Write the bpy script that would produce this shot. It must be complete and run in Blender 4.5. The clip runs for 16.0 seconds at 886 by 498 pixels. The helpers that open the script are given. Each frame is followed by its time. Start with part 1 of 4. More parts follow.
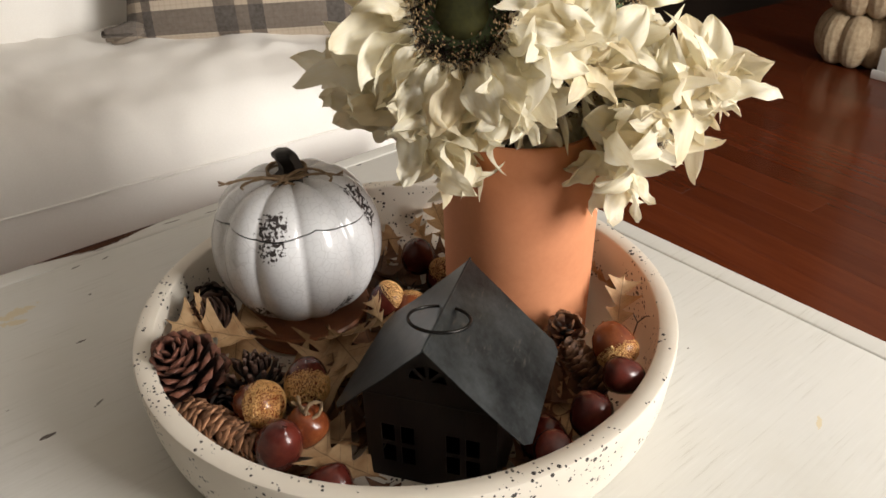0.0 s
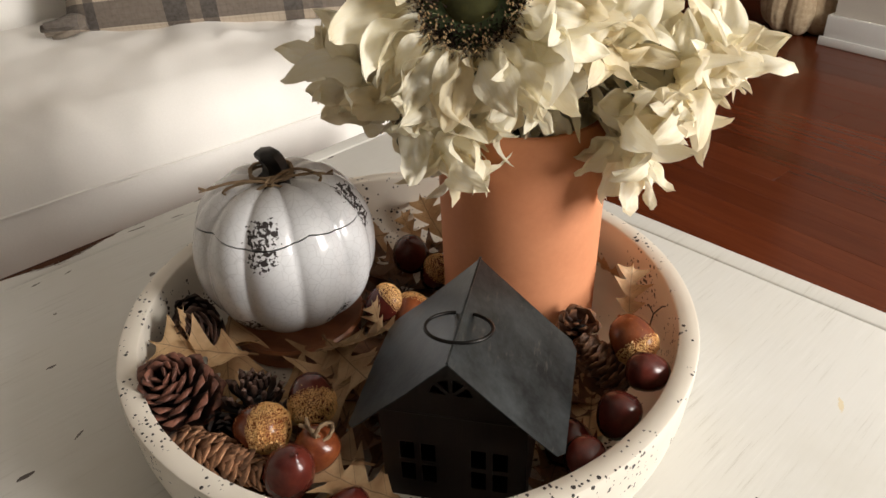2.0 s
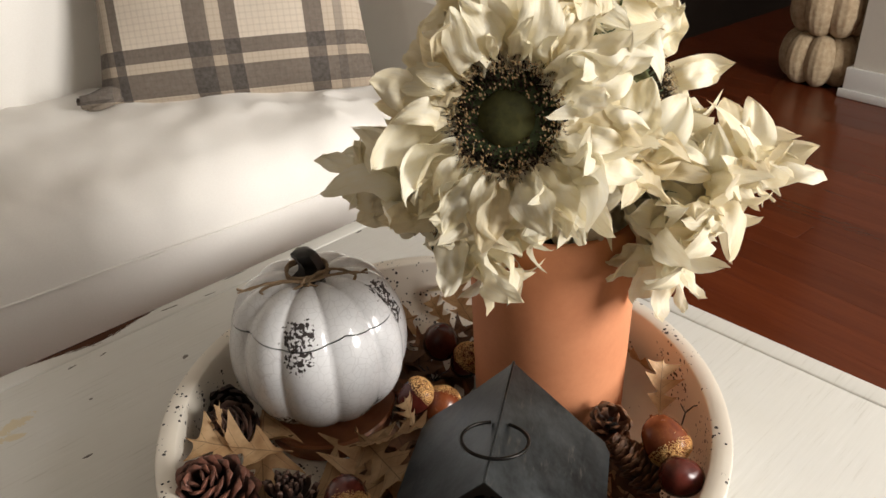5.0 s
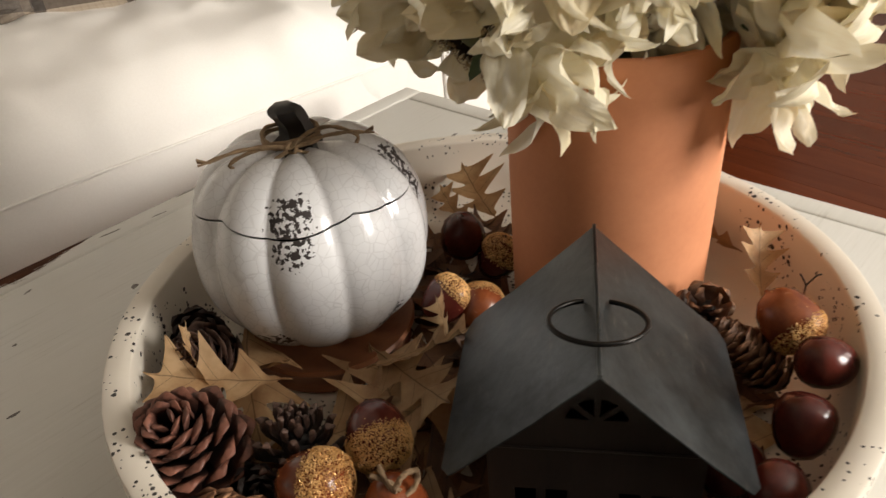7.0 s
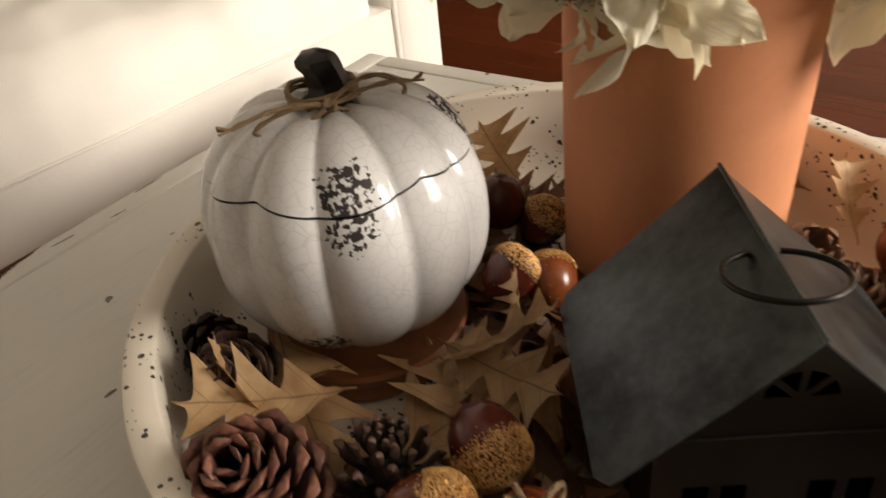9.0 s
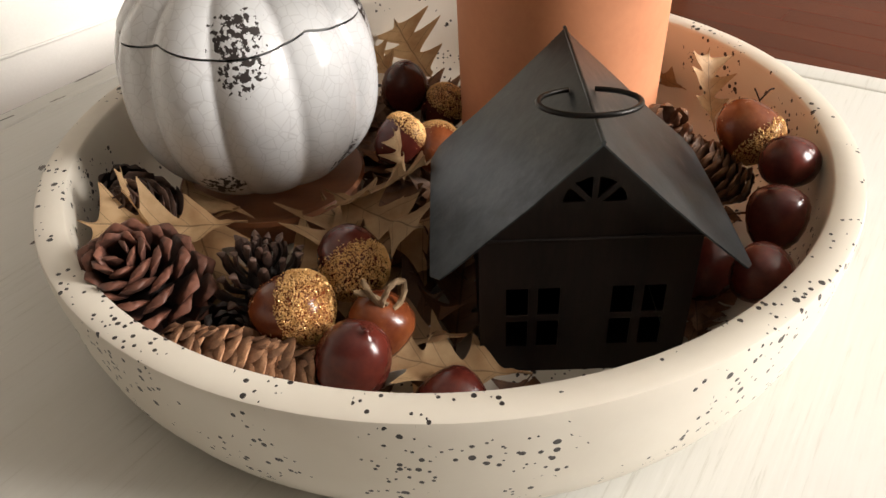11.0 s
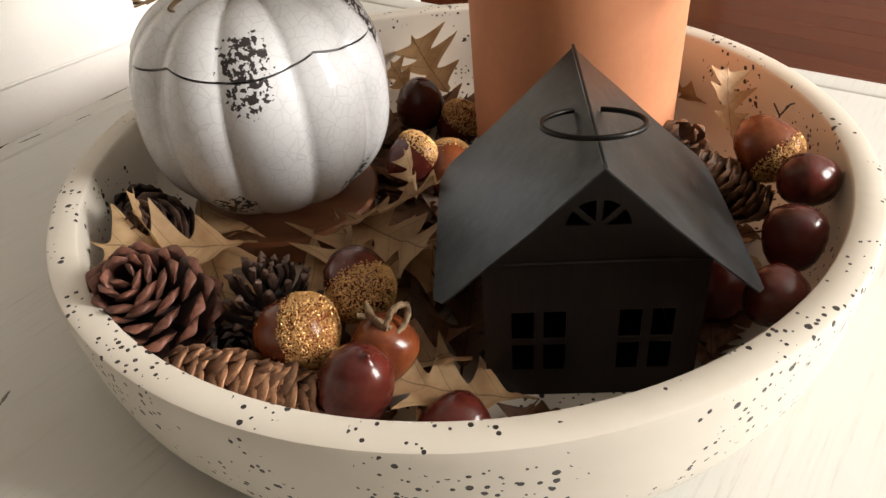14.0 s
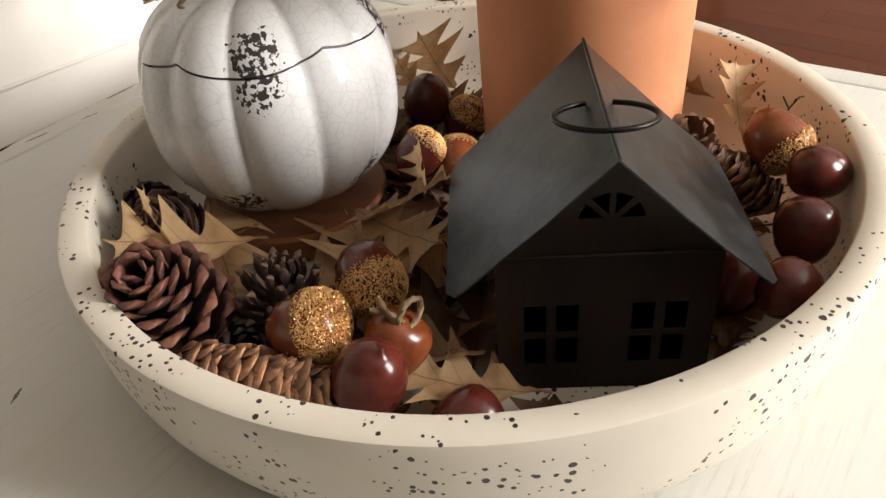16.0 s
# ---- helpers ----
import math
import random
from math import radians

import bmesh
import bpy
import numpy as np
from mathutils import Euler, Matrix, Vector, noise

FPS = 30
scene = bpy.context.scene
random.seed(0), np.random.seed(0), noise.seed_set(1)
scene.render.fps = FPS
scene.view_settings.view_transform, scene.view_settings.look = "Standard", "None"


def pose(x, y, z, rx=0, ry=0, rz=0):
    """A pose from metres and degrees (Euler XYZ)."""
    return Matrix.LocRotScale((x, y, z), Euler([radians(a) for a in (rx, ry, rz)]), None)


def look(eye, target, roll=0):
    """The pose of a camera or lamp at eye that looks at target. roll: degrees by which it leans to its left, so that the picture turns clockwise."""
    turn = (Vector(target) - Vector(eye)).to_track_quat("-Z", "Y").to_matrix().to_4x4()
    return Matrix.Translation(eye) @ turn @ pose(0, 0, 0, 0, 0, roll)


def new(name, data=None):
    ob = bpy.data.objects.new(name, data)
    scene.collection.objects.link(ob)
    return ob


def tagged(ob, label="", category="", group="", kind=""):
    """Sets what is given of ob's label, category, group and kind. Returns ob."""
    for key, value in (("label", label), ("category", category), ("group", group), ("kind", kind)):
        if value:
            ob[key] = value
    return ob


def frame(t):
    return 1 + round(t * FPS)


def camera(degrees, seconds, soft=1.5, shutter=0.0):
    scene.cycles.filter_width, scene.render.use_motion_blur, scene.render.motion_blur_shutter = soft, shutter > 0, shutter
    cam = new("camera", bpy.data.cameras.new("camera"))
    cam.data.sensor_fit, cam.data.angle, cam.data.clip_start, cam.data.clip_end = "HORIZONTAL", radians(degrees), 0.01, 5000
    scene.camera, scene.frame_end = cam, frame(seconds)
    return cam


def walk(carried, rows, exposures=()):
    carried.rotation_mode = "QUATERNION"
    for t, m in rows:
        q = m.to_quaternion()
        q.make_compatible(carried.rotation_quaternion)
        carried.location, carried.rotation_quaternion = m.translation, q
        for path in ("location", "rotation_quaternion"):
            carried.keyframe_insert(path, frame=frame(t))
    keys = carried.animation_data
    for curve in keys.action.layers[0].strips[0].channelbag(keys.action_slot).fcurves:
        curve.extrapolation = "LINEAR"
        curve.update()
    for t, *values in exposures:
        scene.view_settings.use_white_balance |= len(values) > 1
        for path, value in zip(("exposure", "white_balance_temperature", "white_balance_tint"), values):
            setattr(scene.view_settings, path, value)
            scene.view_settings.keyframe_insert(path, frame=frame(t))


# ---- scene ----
cam = camera(59.64, 16.0, shutter=0.25)
PATH = [
    (0, (-0.0084, 0.0547, 0.8848), (0.0502, 1.7613, -0.1564), -1.44),
    (0.5, (-0.0378, 0.0696, 0.9002), (0.0984, 1.7742, -0.1371), -2.54),
    (1, (-0.0555, 0.0863, 0.8835), (0.1331, 1.7762, -0.1695), -2.06),
    (1.5, (-0.0494, 0.0890, 0.8838), (0.1463, 1.7652, -0.1896), -2.07),
    (2, (-0.0476, 0.0992, 0.8771), (0.1375, 1.7683, -0.2090), -2.19),
    (2.5, (-0.0480, 0.1094, 0.9169), (0.1298, 1.7979, -0.1402), -2.25),
    (3, (-0.0603, 0.1087, 0.9228), (0.0989, 1.8276, -0.0871), -2.24),
    (5.5, (-0.0527, 0.1213, 0.9248), (0.1020, 1.8438, -0.0796), -3.00),
    (6, (-0.0500, 0.1361, 0.8734), (0.1609, 1.8393, -0.1534), -2.41),
    (6.5, (-0.0698, 0.1862, 0.8168), (0.1665, 1.8490, -0.2692), -3.79),
    (7, (-0.1022, 0.2270, 0.7890), (0.1563, 1.8800, -0.3069), -4.97),
    (7.5, (-0.1374, 0.3026, 0.7511), (0.1516, 1.9357, -0.3666), -7.01),
    (8, (-0.1571, 0.3517, 0.7475), (0.1988, 1.9603, -0.3864), -7.88),
    (8.5, (-0.1612, 0.3474, 0.7449), (0.1590, 1.9712, -0.3779), -9.12),
    (9, (-0.1715, 0.3078, 0.7475), (0.2908, 1.8780, -0.4017), -6.28),
    (9.5, (-0.1695, 0.2407, 0.7373), (0.4009, 1.7667, -0.4229), -3.68),
    (9.7, (-0.1546, 0.2299, 0.7381), (0.3909, 1.7159, -0.4842), -2.62),
    (11.8, (-0.1505, 0.2183, 0.7176), (0.2949, 1.7423, -0.4986), -3.92),
    (12, (-0.1529, 0.2203, 0.7179), (0.2774, 1.7518, -0.4944), -3.86),
    (12.5, (-0.1401, 0.2219, 0.7232), (0.2879, 1.7622, -0.4787), -3.35),
    (13, (-0.1394, 0.2191, 0.7212), (0.2910, 1.7631, -0.4749), -3.63),
    (13.5, (-0.1387, 0.2205, 0.7239), (0.2887, 1.7635, -0.4746), -4.25),
    (14, (-0.1350, 0.2209, 0.7267), (0.2804, 1.7644, -0.4753), -5.03),
    (14.5, (-0.1371, 0.2191, 0.7226), (0.2851, 1.7617, -0.4783), -4.95),
    (15, (-0.1379, 0.2169, 0.7220), (0.2798, 1.7589, -0.4812), -5.16),
    (15.5, (-0.1384, 0.2193, 0.7228), (0.2799, 1.7556, -0.4874), -5.22),
    (16, (-0.1402, 0.2213, 0.7254), (0.2716, 1.7640, -0.4789), -5.45),
]
walk(cam, [(t, look(eye, target, roll)) for t, eye, target, roll in PATH], [(0.0, -0.05, 6500, 10), (6.0, -0.05, 6500, 10), (7.0, 0.0, 6720, 10), (8.0, 0.02, 6950, 11), (9.0, -0.02, 7280, 12), (9.6, 0.25, 6850, 10), (11.8, 0.35, 6500, 10), (16.0, 0.35, 6500, 10)])

# ---------------------------------------------------------------- light
# room axes: e1 runs along the sofa, e2 from the window wall to the sofa wall
ROOM = 31.8
E1 = Vector((math.cos(radians(ROOM)), math.sin(radians(ROOM)), 0))
E2 = Vector((-E1.y, E1.x, 0))


def room(a, b, z=0.0):
    """A point from the room's own axes."""
    return E1 * a + E2 * b + Vector((0, 0, z))


world = bpy.data.worlds.new("world")
world.use_nodes = True
scene.world = world
wn = world.node_tree
sky = wn.nodes.new("ShaderNodeTexSky")
sky.sky_type, sky.sun_disc = "NISHITA", False
sky.sun_elevation, sky.sun_rotation = radians(35), radians(120)
wn.links.new(sky.outputs[0], wn.nodes["Background"].inputs["Color"])
wn.nodes["Background"].inputs["Strength"].default_value = 0.1

WIN_B = -1.72          # the window wall
WINDOWS = [(1.46, 1.0), (3.20, 0.95)]   # centre along the wall, width
SILL, HEAD = 0.75, 2.15
POWER = [112, 46]
for (a, w), watts in zip(WINDOWS, POWER):
    lamp = bpy.data.lights.new("window_light", "AREA")
    lamp.shape, lamp.size, lamp.size_y = "RECTANGLE", w - 0.1, HEAD - SILL - 0.1
    lamp.energy, lamp.color = watts, (1.0, 0.958, 0.905)
    lo = new("window_light", lamp)
    lo.matrix_world = look(room(a, WIN_B - 0.04, (SILL + HEAD) / 2), room(a, WIN_B + 1, (SILL + HEAD) / 2 - 0.12))

# ---------------------------------------------------------------- materials


def tree(name):
    m = bpy.data.materials.new(name)
    m.use_nodes = True
    return m, m.node_tree, m.node_tree.nodes["Principled BSDF"]


def node(nt, kind, **values):
    n = nt.nodes.new(kind)
    for k, v in values.items():
        n.inputs[k.replace("_", " ")].default_value = v
    return n


def coords(nt, scale=(1, 1, 1), use="Object"):
    c = nt.nodes.new("ShaderNodeTexCoord")
    mp = nt.nodes.new("ShaderNodeMapping")
    mp.inputs["Scale"].default_value = scale
    nt.links.new(c.outputs[use], mp.inputs["Vector"])
    return mp.outputs[0]


def ramp(nt, fac, stops, constant=False):
    r = nt.nodes.new("ShaderNodeValToRGB")
    el = r.color_ramp.elements
    while len(el) < len(stops):
        el.new(0.5)
    for e, (p, c) in zip(el, stops):
        e.position = p
        e.color = (*c, 1) if len(c) == 3 else c
    if constant:
        r.color_ramp.interpolation = "CONSTANT"
    nt.links.new(fac, r.inputs[0])
    return r.outputs[0]


def mix(nt, fac, a, b, how="MIX"):
    m = nt.nodes.new("ShaderNodeMix")
    m.data_type, m.blend_type = "RGBA", how
    for sock, v in ((m.inputs[0], fac), (m.inputs[6], a), (m.inputs[7], b)):
        if hasattr(v, "is_output"):
            nt.links.new(v, sock)
        else:
            sock.default_value = v if not isinstance(v, tuple) else (*v, 1)
    return m.outputs[2]


def calc(nt, op, a, b=0.0, c=None):
    m = nt.nodes.new("ShaderNodeMath")
    m.operation = op
    for i, v in enumerate((a, b) if c is None else (a, b, c)):
        if hasattr(v, "is_output"):
            nt.links.new(v, m.inputs[i])
        else:
            m.inputs[i].default_value = v
    return m.outputs[0]


def noise_tex(nt, vec, scale, detail=4, rough=0.55):
    n = node(nt, "ShaderNodeTexNoise", Scale=scale, Detail=detail, Roughness=rough)
    nt.links.new(vec, n.inputs["Vector"])
    return n.outputs["Fac"]


def bump(nt, bsdf, height, strength=0.3, distance=0.001):
    b = node(nt, "ShaderNodeBump", Strength=strength, Distance=distance)
    nt.links.new(height, b.inputs["Height"])
    nt.links.new(b.outputs[0], bsdf.inputs["Normal"])


def plain(name, dark, light, rough=0.6, metal=0.0, big=6.0, fine=80.0, relief=0.2, stretch=(1, 1, 1), vary=0.0, spec=0.5, rough_vary=0.1, use="Object"):
    """A two-scale mottled surface between two colours."""
    m, nt, p = tree(name)
    v = coords(nt, stretch, use)
    a, b = noise_tex(nt, v, big, 3), noise_tex(nt, v, fine, 6, 0.65)
    f = calc(nt, "ADD", calc(nt, "MULTIPLY", a, 0.6), calc(nt, "MULTIPLY", b, 0.4))
    c = ramp(nt, f, [(0.32, dark), (0.66, light)])
    if vary:
        info = nt.nodes.new("ShaderNodeObjectInfo")
        h = node(nt, "ShaderNodeHueSaturation")
        nt.links.new(calc(nt, "ADD", calc(nt, "MULTIPLY", info.outputs["Random"], vary), 1 - vary / 2), h.inputs["Value"])
        nt.links.new(c, h.inputs["Color"])
        c = h.outputs[0]
    nt.links.new(c, p.inputs["Base Color"])
    nt.links.new(calc(nt, "ADD", calc(nt, "MULTIPLY", b, rough_vary * 2), rough - rough_vary), p.inputs["Roughness"])
    p.inputs["Metallic"].default_value = metal
    p.inputs["Specular IOR Level"].default_value = spec
    bump(nt, p, f, relief)
    return m


def speckled(name):
    """Cream glaze with black spots of many sizes."""
    m, nt, p = tree(name)
    v = coords(nt)
    base = ramp(nt, noise_tex(nt, v, 14), [(0.3, (0.66, 0.60, 0.51)), (0.7, (0.74, 0.69, 0.60))])
    total = None
    for scale, size, keep in ((165, 0.30, 0.10), (260, 0.34, 0.05), (92, 0.20, 0.30)):
        wob = node(nt, "ShaderNodeTexNoise", Scale=scale * 2.4, Detail=2)
        nt.links.new(v, wob.inputs["Vector"])
        shift = nt.nodes.new("ShaderNodeVectorMath")
        shift.operation = "MULTIPLY_ADD"
        nt.links.new(wob.outputs["Color"], shift.inputs[0])
        shift.inputs[1].default_value = (0.12 / scale,) * 3
        nt.links.new(v, shift.inputs[2])
        vo = node(nt, "ShaderNodeTexVoronoi", Scale=scale)
        nt.links.new(shift.outputs[0], vo.inputs["Vector"])
        sep = nt.nodes.new("ShaderNodeSeparateColor")
        nt.links.new(vo.outputs["Color"], sep.inputs[0])
        lim = calc(nt, "MULTIPLY", calc(nt, "SUBTRACT", sep.outputs[0], keep), size / (1 - keep))
        spot = calc(nt, "LESS_THAN", vo.outputs["Distance"], lim)
        total = spot if total is None else calc(nt, "MAXIMUM", total, spot)
    patch = calc(nt, "GREATER_THAN", noise_tex(nt, v, 24, 2), 0.50)
    total = calc(nt, "MULTIPLY", total, patch)
    nt.links.new(mix(nt, total, base, (0.025, 0.02, 0.018)), p.inputs["Base Color"])
    p.inputs["Roughness"].default_value = 0.42
    bump(nt, p, calc(nt, "ADD", noise_tex(nt, v, 120, 3), calc(nt, "MULTIPLY", total, -1.5)), 0.12)
    return m


def crackle(name, spots):
    """Pale crackled glaze, with dark worn patches round given points."""
    m, nt, p = tree(name)
    v = coords(nt)
    base = ramp(nt, noise_tex(nt, v, 18), [(0.3, (0.64, 0.64, 0.645)), (0.72, (0.77, 0.77, 0.775))])
    vo = node(nt, "ShaderNodeTexVoronoi", Scale=150)
    vo.feature = "DISTANCE_TO_EDGE"
    nt.links.new(v, vo.inputs["Vector"])
    line = ramp(nt, vo.outputs["Distance"], [(0.0, (1, 1, 1)), (0.055, (0, 0, 0))])
    lines = calc(nt, "MULTIPLY", line, calc(nt, "MULTIPLY", noise_tex(nt, v, 30), 0.45))
    c = mix(nt, lines, base, (0.27, 0.25, 0.24))
    grain = noise_tex(nt, v, 340, 2.5, 0.55)
    worn = None
    for place, r, squash in spots:
        d = nt.nodes.new("ShaderNodeVectorMath")
        d.operation = "SUBTRACT"
        nt.links.new(v, d.inputs[0])
        d.inputs[1].default_value = place
        s = nt.nodes.new("ShaderNodeVectorMath")
        s.operation = "MULTIPLY"
        nt.links.new(d.outputs[0], s.inputs[0])
        s.inputs[1].default_value = (1, 1, squash)
        ln = nt.nodes.new("ShaderNodeVectorMath")
        ln.operation = "LENGTH"
        nt.links.new(s.outputs[0], ln.inputs[0])
        q = calc(nt, "SUBTRACT", calc(nt, "MULTIPLY", ln.outputs["Value"], 0.33 / r), 0.31)
        w = calc(nt, "GREATER_THAN", grain, calc(nt, "MAXIMUM", calc(nt, "ADD", q, 0.50), 0.485))
        worn = w if worn is None else calc(nt, "MAXIMUM", worn, w)
    nt.links.new(mix(nt, worn, c, (0.03, 0.022, 0.02)), p.inputs["Base Color"])
    nt.links.new(calc(nt, "ADD", calc(nt, "MULTIPLY", worn, 0.5), 0.13), p.inputs["Roughness"])
    bump(nt, p, calc(nt, "ADD", calc(nt, "MULTIPLY", lines, -0.5), calc(nt, "MULTIPLY", worn, -1.0)), 0.25)
    return m


OCHRE, UMBER = (0.60, 0.46, 0.19), (0.06, 0.045, 0.035)
MARKS = [
    (-0.604, -0.088, 0.034, 0.012, 8, OCHRE), (-0.612, -0.104, 0.022, 0.007, -20, OCHRE),
    (-0.146, -0.689, 0.016, 0.0035, 25, OCHRE), (-0.531, -0.039, 0.011, 0.0022, 12, UMBER),
    (-0.537, -0.104, 0.004, 0.003, 0, UMBER), (-0.440, -0.110, 0.007, 0.004, 50, UMBER),
    (-0.499, -0.041, 0.008, 0.002, 20, UMBER), (-0.410, -0.012, 0.022, 0.002, -6, UMBER),
    (-0.363, -0.020, 0.012, 0.0018, -6, UMBER), (-0.320, -0.004, 0.026, 0.0022, 0, UMBER),
    (-0.586, -0.278, 0.010, 0.002, 30, UMBER), (-0.411, -0.143, 0.005, 0.002, 40, UMBER),
]


def chipped_paint(name, corner, ang):
    """Brushed off-white paint, dark wood showing where the edges are knocked."""
    m, nt, p = tree(name)
    g = nt.nodes.new("ShaderNodeNewGeometry")
    mp = nt.nodes.new("ShaderNodeMapping")
    mp.vector_type = "TEXTURE"
    mp.inputs["Location"].default_value = corner
    mp.inputs["Rotation"].default_value = (0, 0, ang)
    nt.links.new(g.outputs["Position"], mp.inputs["Vector"])
    v = mp.outputs[0]
    st = nt.nodes.new("ShaderNodeMapping")
    st.inputs["Scale"].default_value = (1.6, 34, 8)
    nt.links.new(v, st.inputs["Vector"])
    streak = noise_tex(nt, st.outputs[0], 9, 6, 0.7)
    # brush strokes show in places only, over a smooth coat
    strokes = ramp(nt, streak, [(0.30, (0.44, 0.43, 0.40)), (0.42, (0.59, 0.587, 0.565)), (0.6, (0.62, 0.617, 0.597)), (0.74, (0.69, 0.687, 0.67))])
    cloud = ramp(nt, noise_tex(nt, v, 8, 4, 0.6), [(0.32, (0.54, 0.53, 0.495)), (0.5, (0.61, 0.606, 0.585)), (0.7, (0.645, 0.642, 0.625))])
    where = ramp(nt, noise_tex(nt, v, 11, 3), [(0.36, (0.3, 0.3, 0.3)), (0.56, (1, 1, 1))])
    c = mix(nt, where, cloud, strokes)
    c = mix(nt, calc(nt, "MULTIPLY", noise_tex(nt, v, 3.5, 3), 0.6), c, (0.60, 0.565, 0.46))
    # fine dark scratches and nicks
    vo = node(nt, "ShaderNodeTexVoronoi", Scale=26)
    sv = nt.nodes.new("ShaderNodeMapping")
    sv.inputs["Scale"].default_value = (0.55, 1.6, 1)
    nt.links.new(v, sv.inputs["Vector"])
    nt.links.new(sv.outputs[0], vo.inputs["Vector"])
    sep = nt.nodes.new("ShaderNodeSeparateColor")
    nt.links.new(vo.outputs["Color"], sep.inputs[0])
    nick = calc(nt, "LESS_THAN", calc(nt, "ADD", vo.outputs["Distance"], calc(nt, "MULTIPLY", noise_tex(nt, v, 300, 2), 0.06)), calc(nt, "MULTIPLY", calc(nt, "SUBTRACT", sep.outputs[0], 0.56), 0.34))
    c = mix(nt, nick, c, (0.07, 0.055, 0.045))
    # a few yellowed stains
    stain = calc(nt, "GREATER_THAN", calc(nt, "ADD", noise_tex(nt, v, 5.5, 5, 0.7), 0.0), 0.735)
    c = mix(nt, calc(nt, "MULTIPLY", stain, 0.5), c, (0.62, 0.50, 0.24))
    # bare wood by the sofa-side edge
    x = nt.nodes.new("ShaderNodeSeparateXYZ")
    nt.links.new(v, x.inputs[0])
    edge = calc(nt, "ABSOLUTE", x.outputs["Y"])
    along = calc(nt, "ABSOLUTE", calc(nt, "ADD", x.outputs["X"], 0.495))
    reach = calc(nt, "MULTIPLY", calc(nt, "MAXIMUM", calc(nt, "SUBTRACT", 0.075, along), 0.0), 0.24)
    reach = calc(nt, "ADD", reach, 0.0022)
    rag = calc(nt, "MULTIPLY", noise_tex(nt, st.outputs[0], 22, 5, 0.7), 1.9)
    bare = calc(nt, "LESS_THAN", edge, calc(nt, "MULTIPLY", reach, rag))
    wood = ramp(nt, streak, [(0.35, (0.035, 0.014, 0.008)), (0.7, (0.10, 0.04, 0.022))])
    # single stains and knocks: place, reach along and across, turn, colour
    for px, py, rx, ry, ang2, tint in MARKS:
        sm = nt.nodes.new("ShaderNodeMapping")
        sm.vector_type = "TEXTURE"
        sm.inputs["Location"].default_value = (px, py, 0)
        sm.inputs["Rotation"].default_value = (0, 0, radians(ang2))
        sm.inputs["Scale"].default_value = (rx, ry, 1)
        nt.links.new(v, sm.inputs["Vector"])
        ln = nt.nodes.new("ShaderNodeVectorMath")
        ln.operation = "LENGTH"
        nt.links.new(sm.outputs[0], ln.inputs[0])
        inside = calc(nt, "LESS_THAN", calc(nt, "ADD", ln.outputs["Value"], calc(nt, "MULTIPLY", noise_tex(nt, v, 160, 4, 0.7), 1.6)), 1.35)
        c = mix(nt, calc(nt, "MULTIPLY", inside, 0.55 if tint[0] > 0.3 else 0.9), c, tint)
    nt.links.new(mix(nt, bare, c, wood), p.inputs["Base Color"])
    nt.links.new(calc(nt, "SUBTRACT", 0.4, calc(nt, "MULTIPLY", bare, 0.35)), p.inputs["Specular IOR Level"])
    nt.links.new(calc(nt, "ADD", calc(nt, "MULTIPLY", bare, 0.35), calc(nt, "ADD", calc(nt, "MULTIPLY", streak, 0.16), 0.36)), p.inputs["Roughness"])
    bump(nt, p, calc(nt, "ADD", calc(nt, "MULTIPLY", streak, 0.7), calc(nt, "MULTIPLY", calc(nt, "ADD", bare, nick), -1.2)), 0.3)
    return m


def plaid(name):
    """Woven check in grey, brown and cream; object x across, z up, in metres."""
    m, nt, p = tree(name)
    v = coords(nt)
    s = nt.nodes.new("ShaderNodeSeparateXYZ")
    nt.links.new(v, s.inputs[0])
    W, D, G, L = (1, 1, 1), (0.20, 0.175, 0.16), (0.45, 0.43, 0.41), (0.78, 0.75, 0.71)
    u = calc(nt, "ADD", calc(nt, "DIVIDE", s.outputs["X"], 0.52), 0.5)
    w = calc(nt, "DIVIDE", s.outputs["Z"], 0.52)
    cu = ramp(nt, u, [(0, G), (0.06, L), (0.085, D), (0.12, W), (0.352, D), (0.43, L), (0.48, D), (0.535, W), (0.765, D), (0.83, L), (0.87, G), (0.90, L)], True)
    cv = ramp(nt, w, [(0, L), (0.03, D), (0.115, L), (0.15, D), (0.20, W), (0.43, D), (0.50, L), (0.54, D), (0.59, W), (0.80, D), (0.86, L), (0.9, G)], True)
    c = mix(nt, 1.0, cu, cv, "MULTIPLY")
    c = mix(nt, 1.0, c, (0.66, 0.57, 0.46), "MULTIPLY")
    for axis, f in ((u, 46.0), (w, 46.0)):
        thin = calc(nt, "LESS_THAN", calc(nt, "FRACT", calc(nt, "MULTIPLY", axis, f)), 0.25)
        c = mix(nt, calc(nt, "MULTIPLY", thin, 0.28), c, (0.68, 0.64, 0.62), "MULTIPLY")
    weave = calc(nt, "MULTIPLY", calc(nt, "SINE", calc(nt, "MULTIPLY", s.outputs["X"], 4200.0)), calc(nt, "SINE", calc(nt, "MULTIPLY", s.outputs["Z"], 4200.0)))
    slub = noise_tex(nt, v, 150, 4)
    c = mix(nt, calc(nt, "MULTIPLY", slub, 0.35), c, (0.36, 0.33, 0.30))
    nt.links.new(c, p.inputs["Base Color"])
    p.inputs["Roughness"].default_value = 0.92
    bump(nt, p, calc(nt, "ADD", weave, slub), 0.25)
    return m


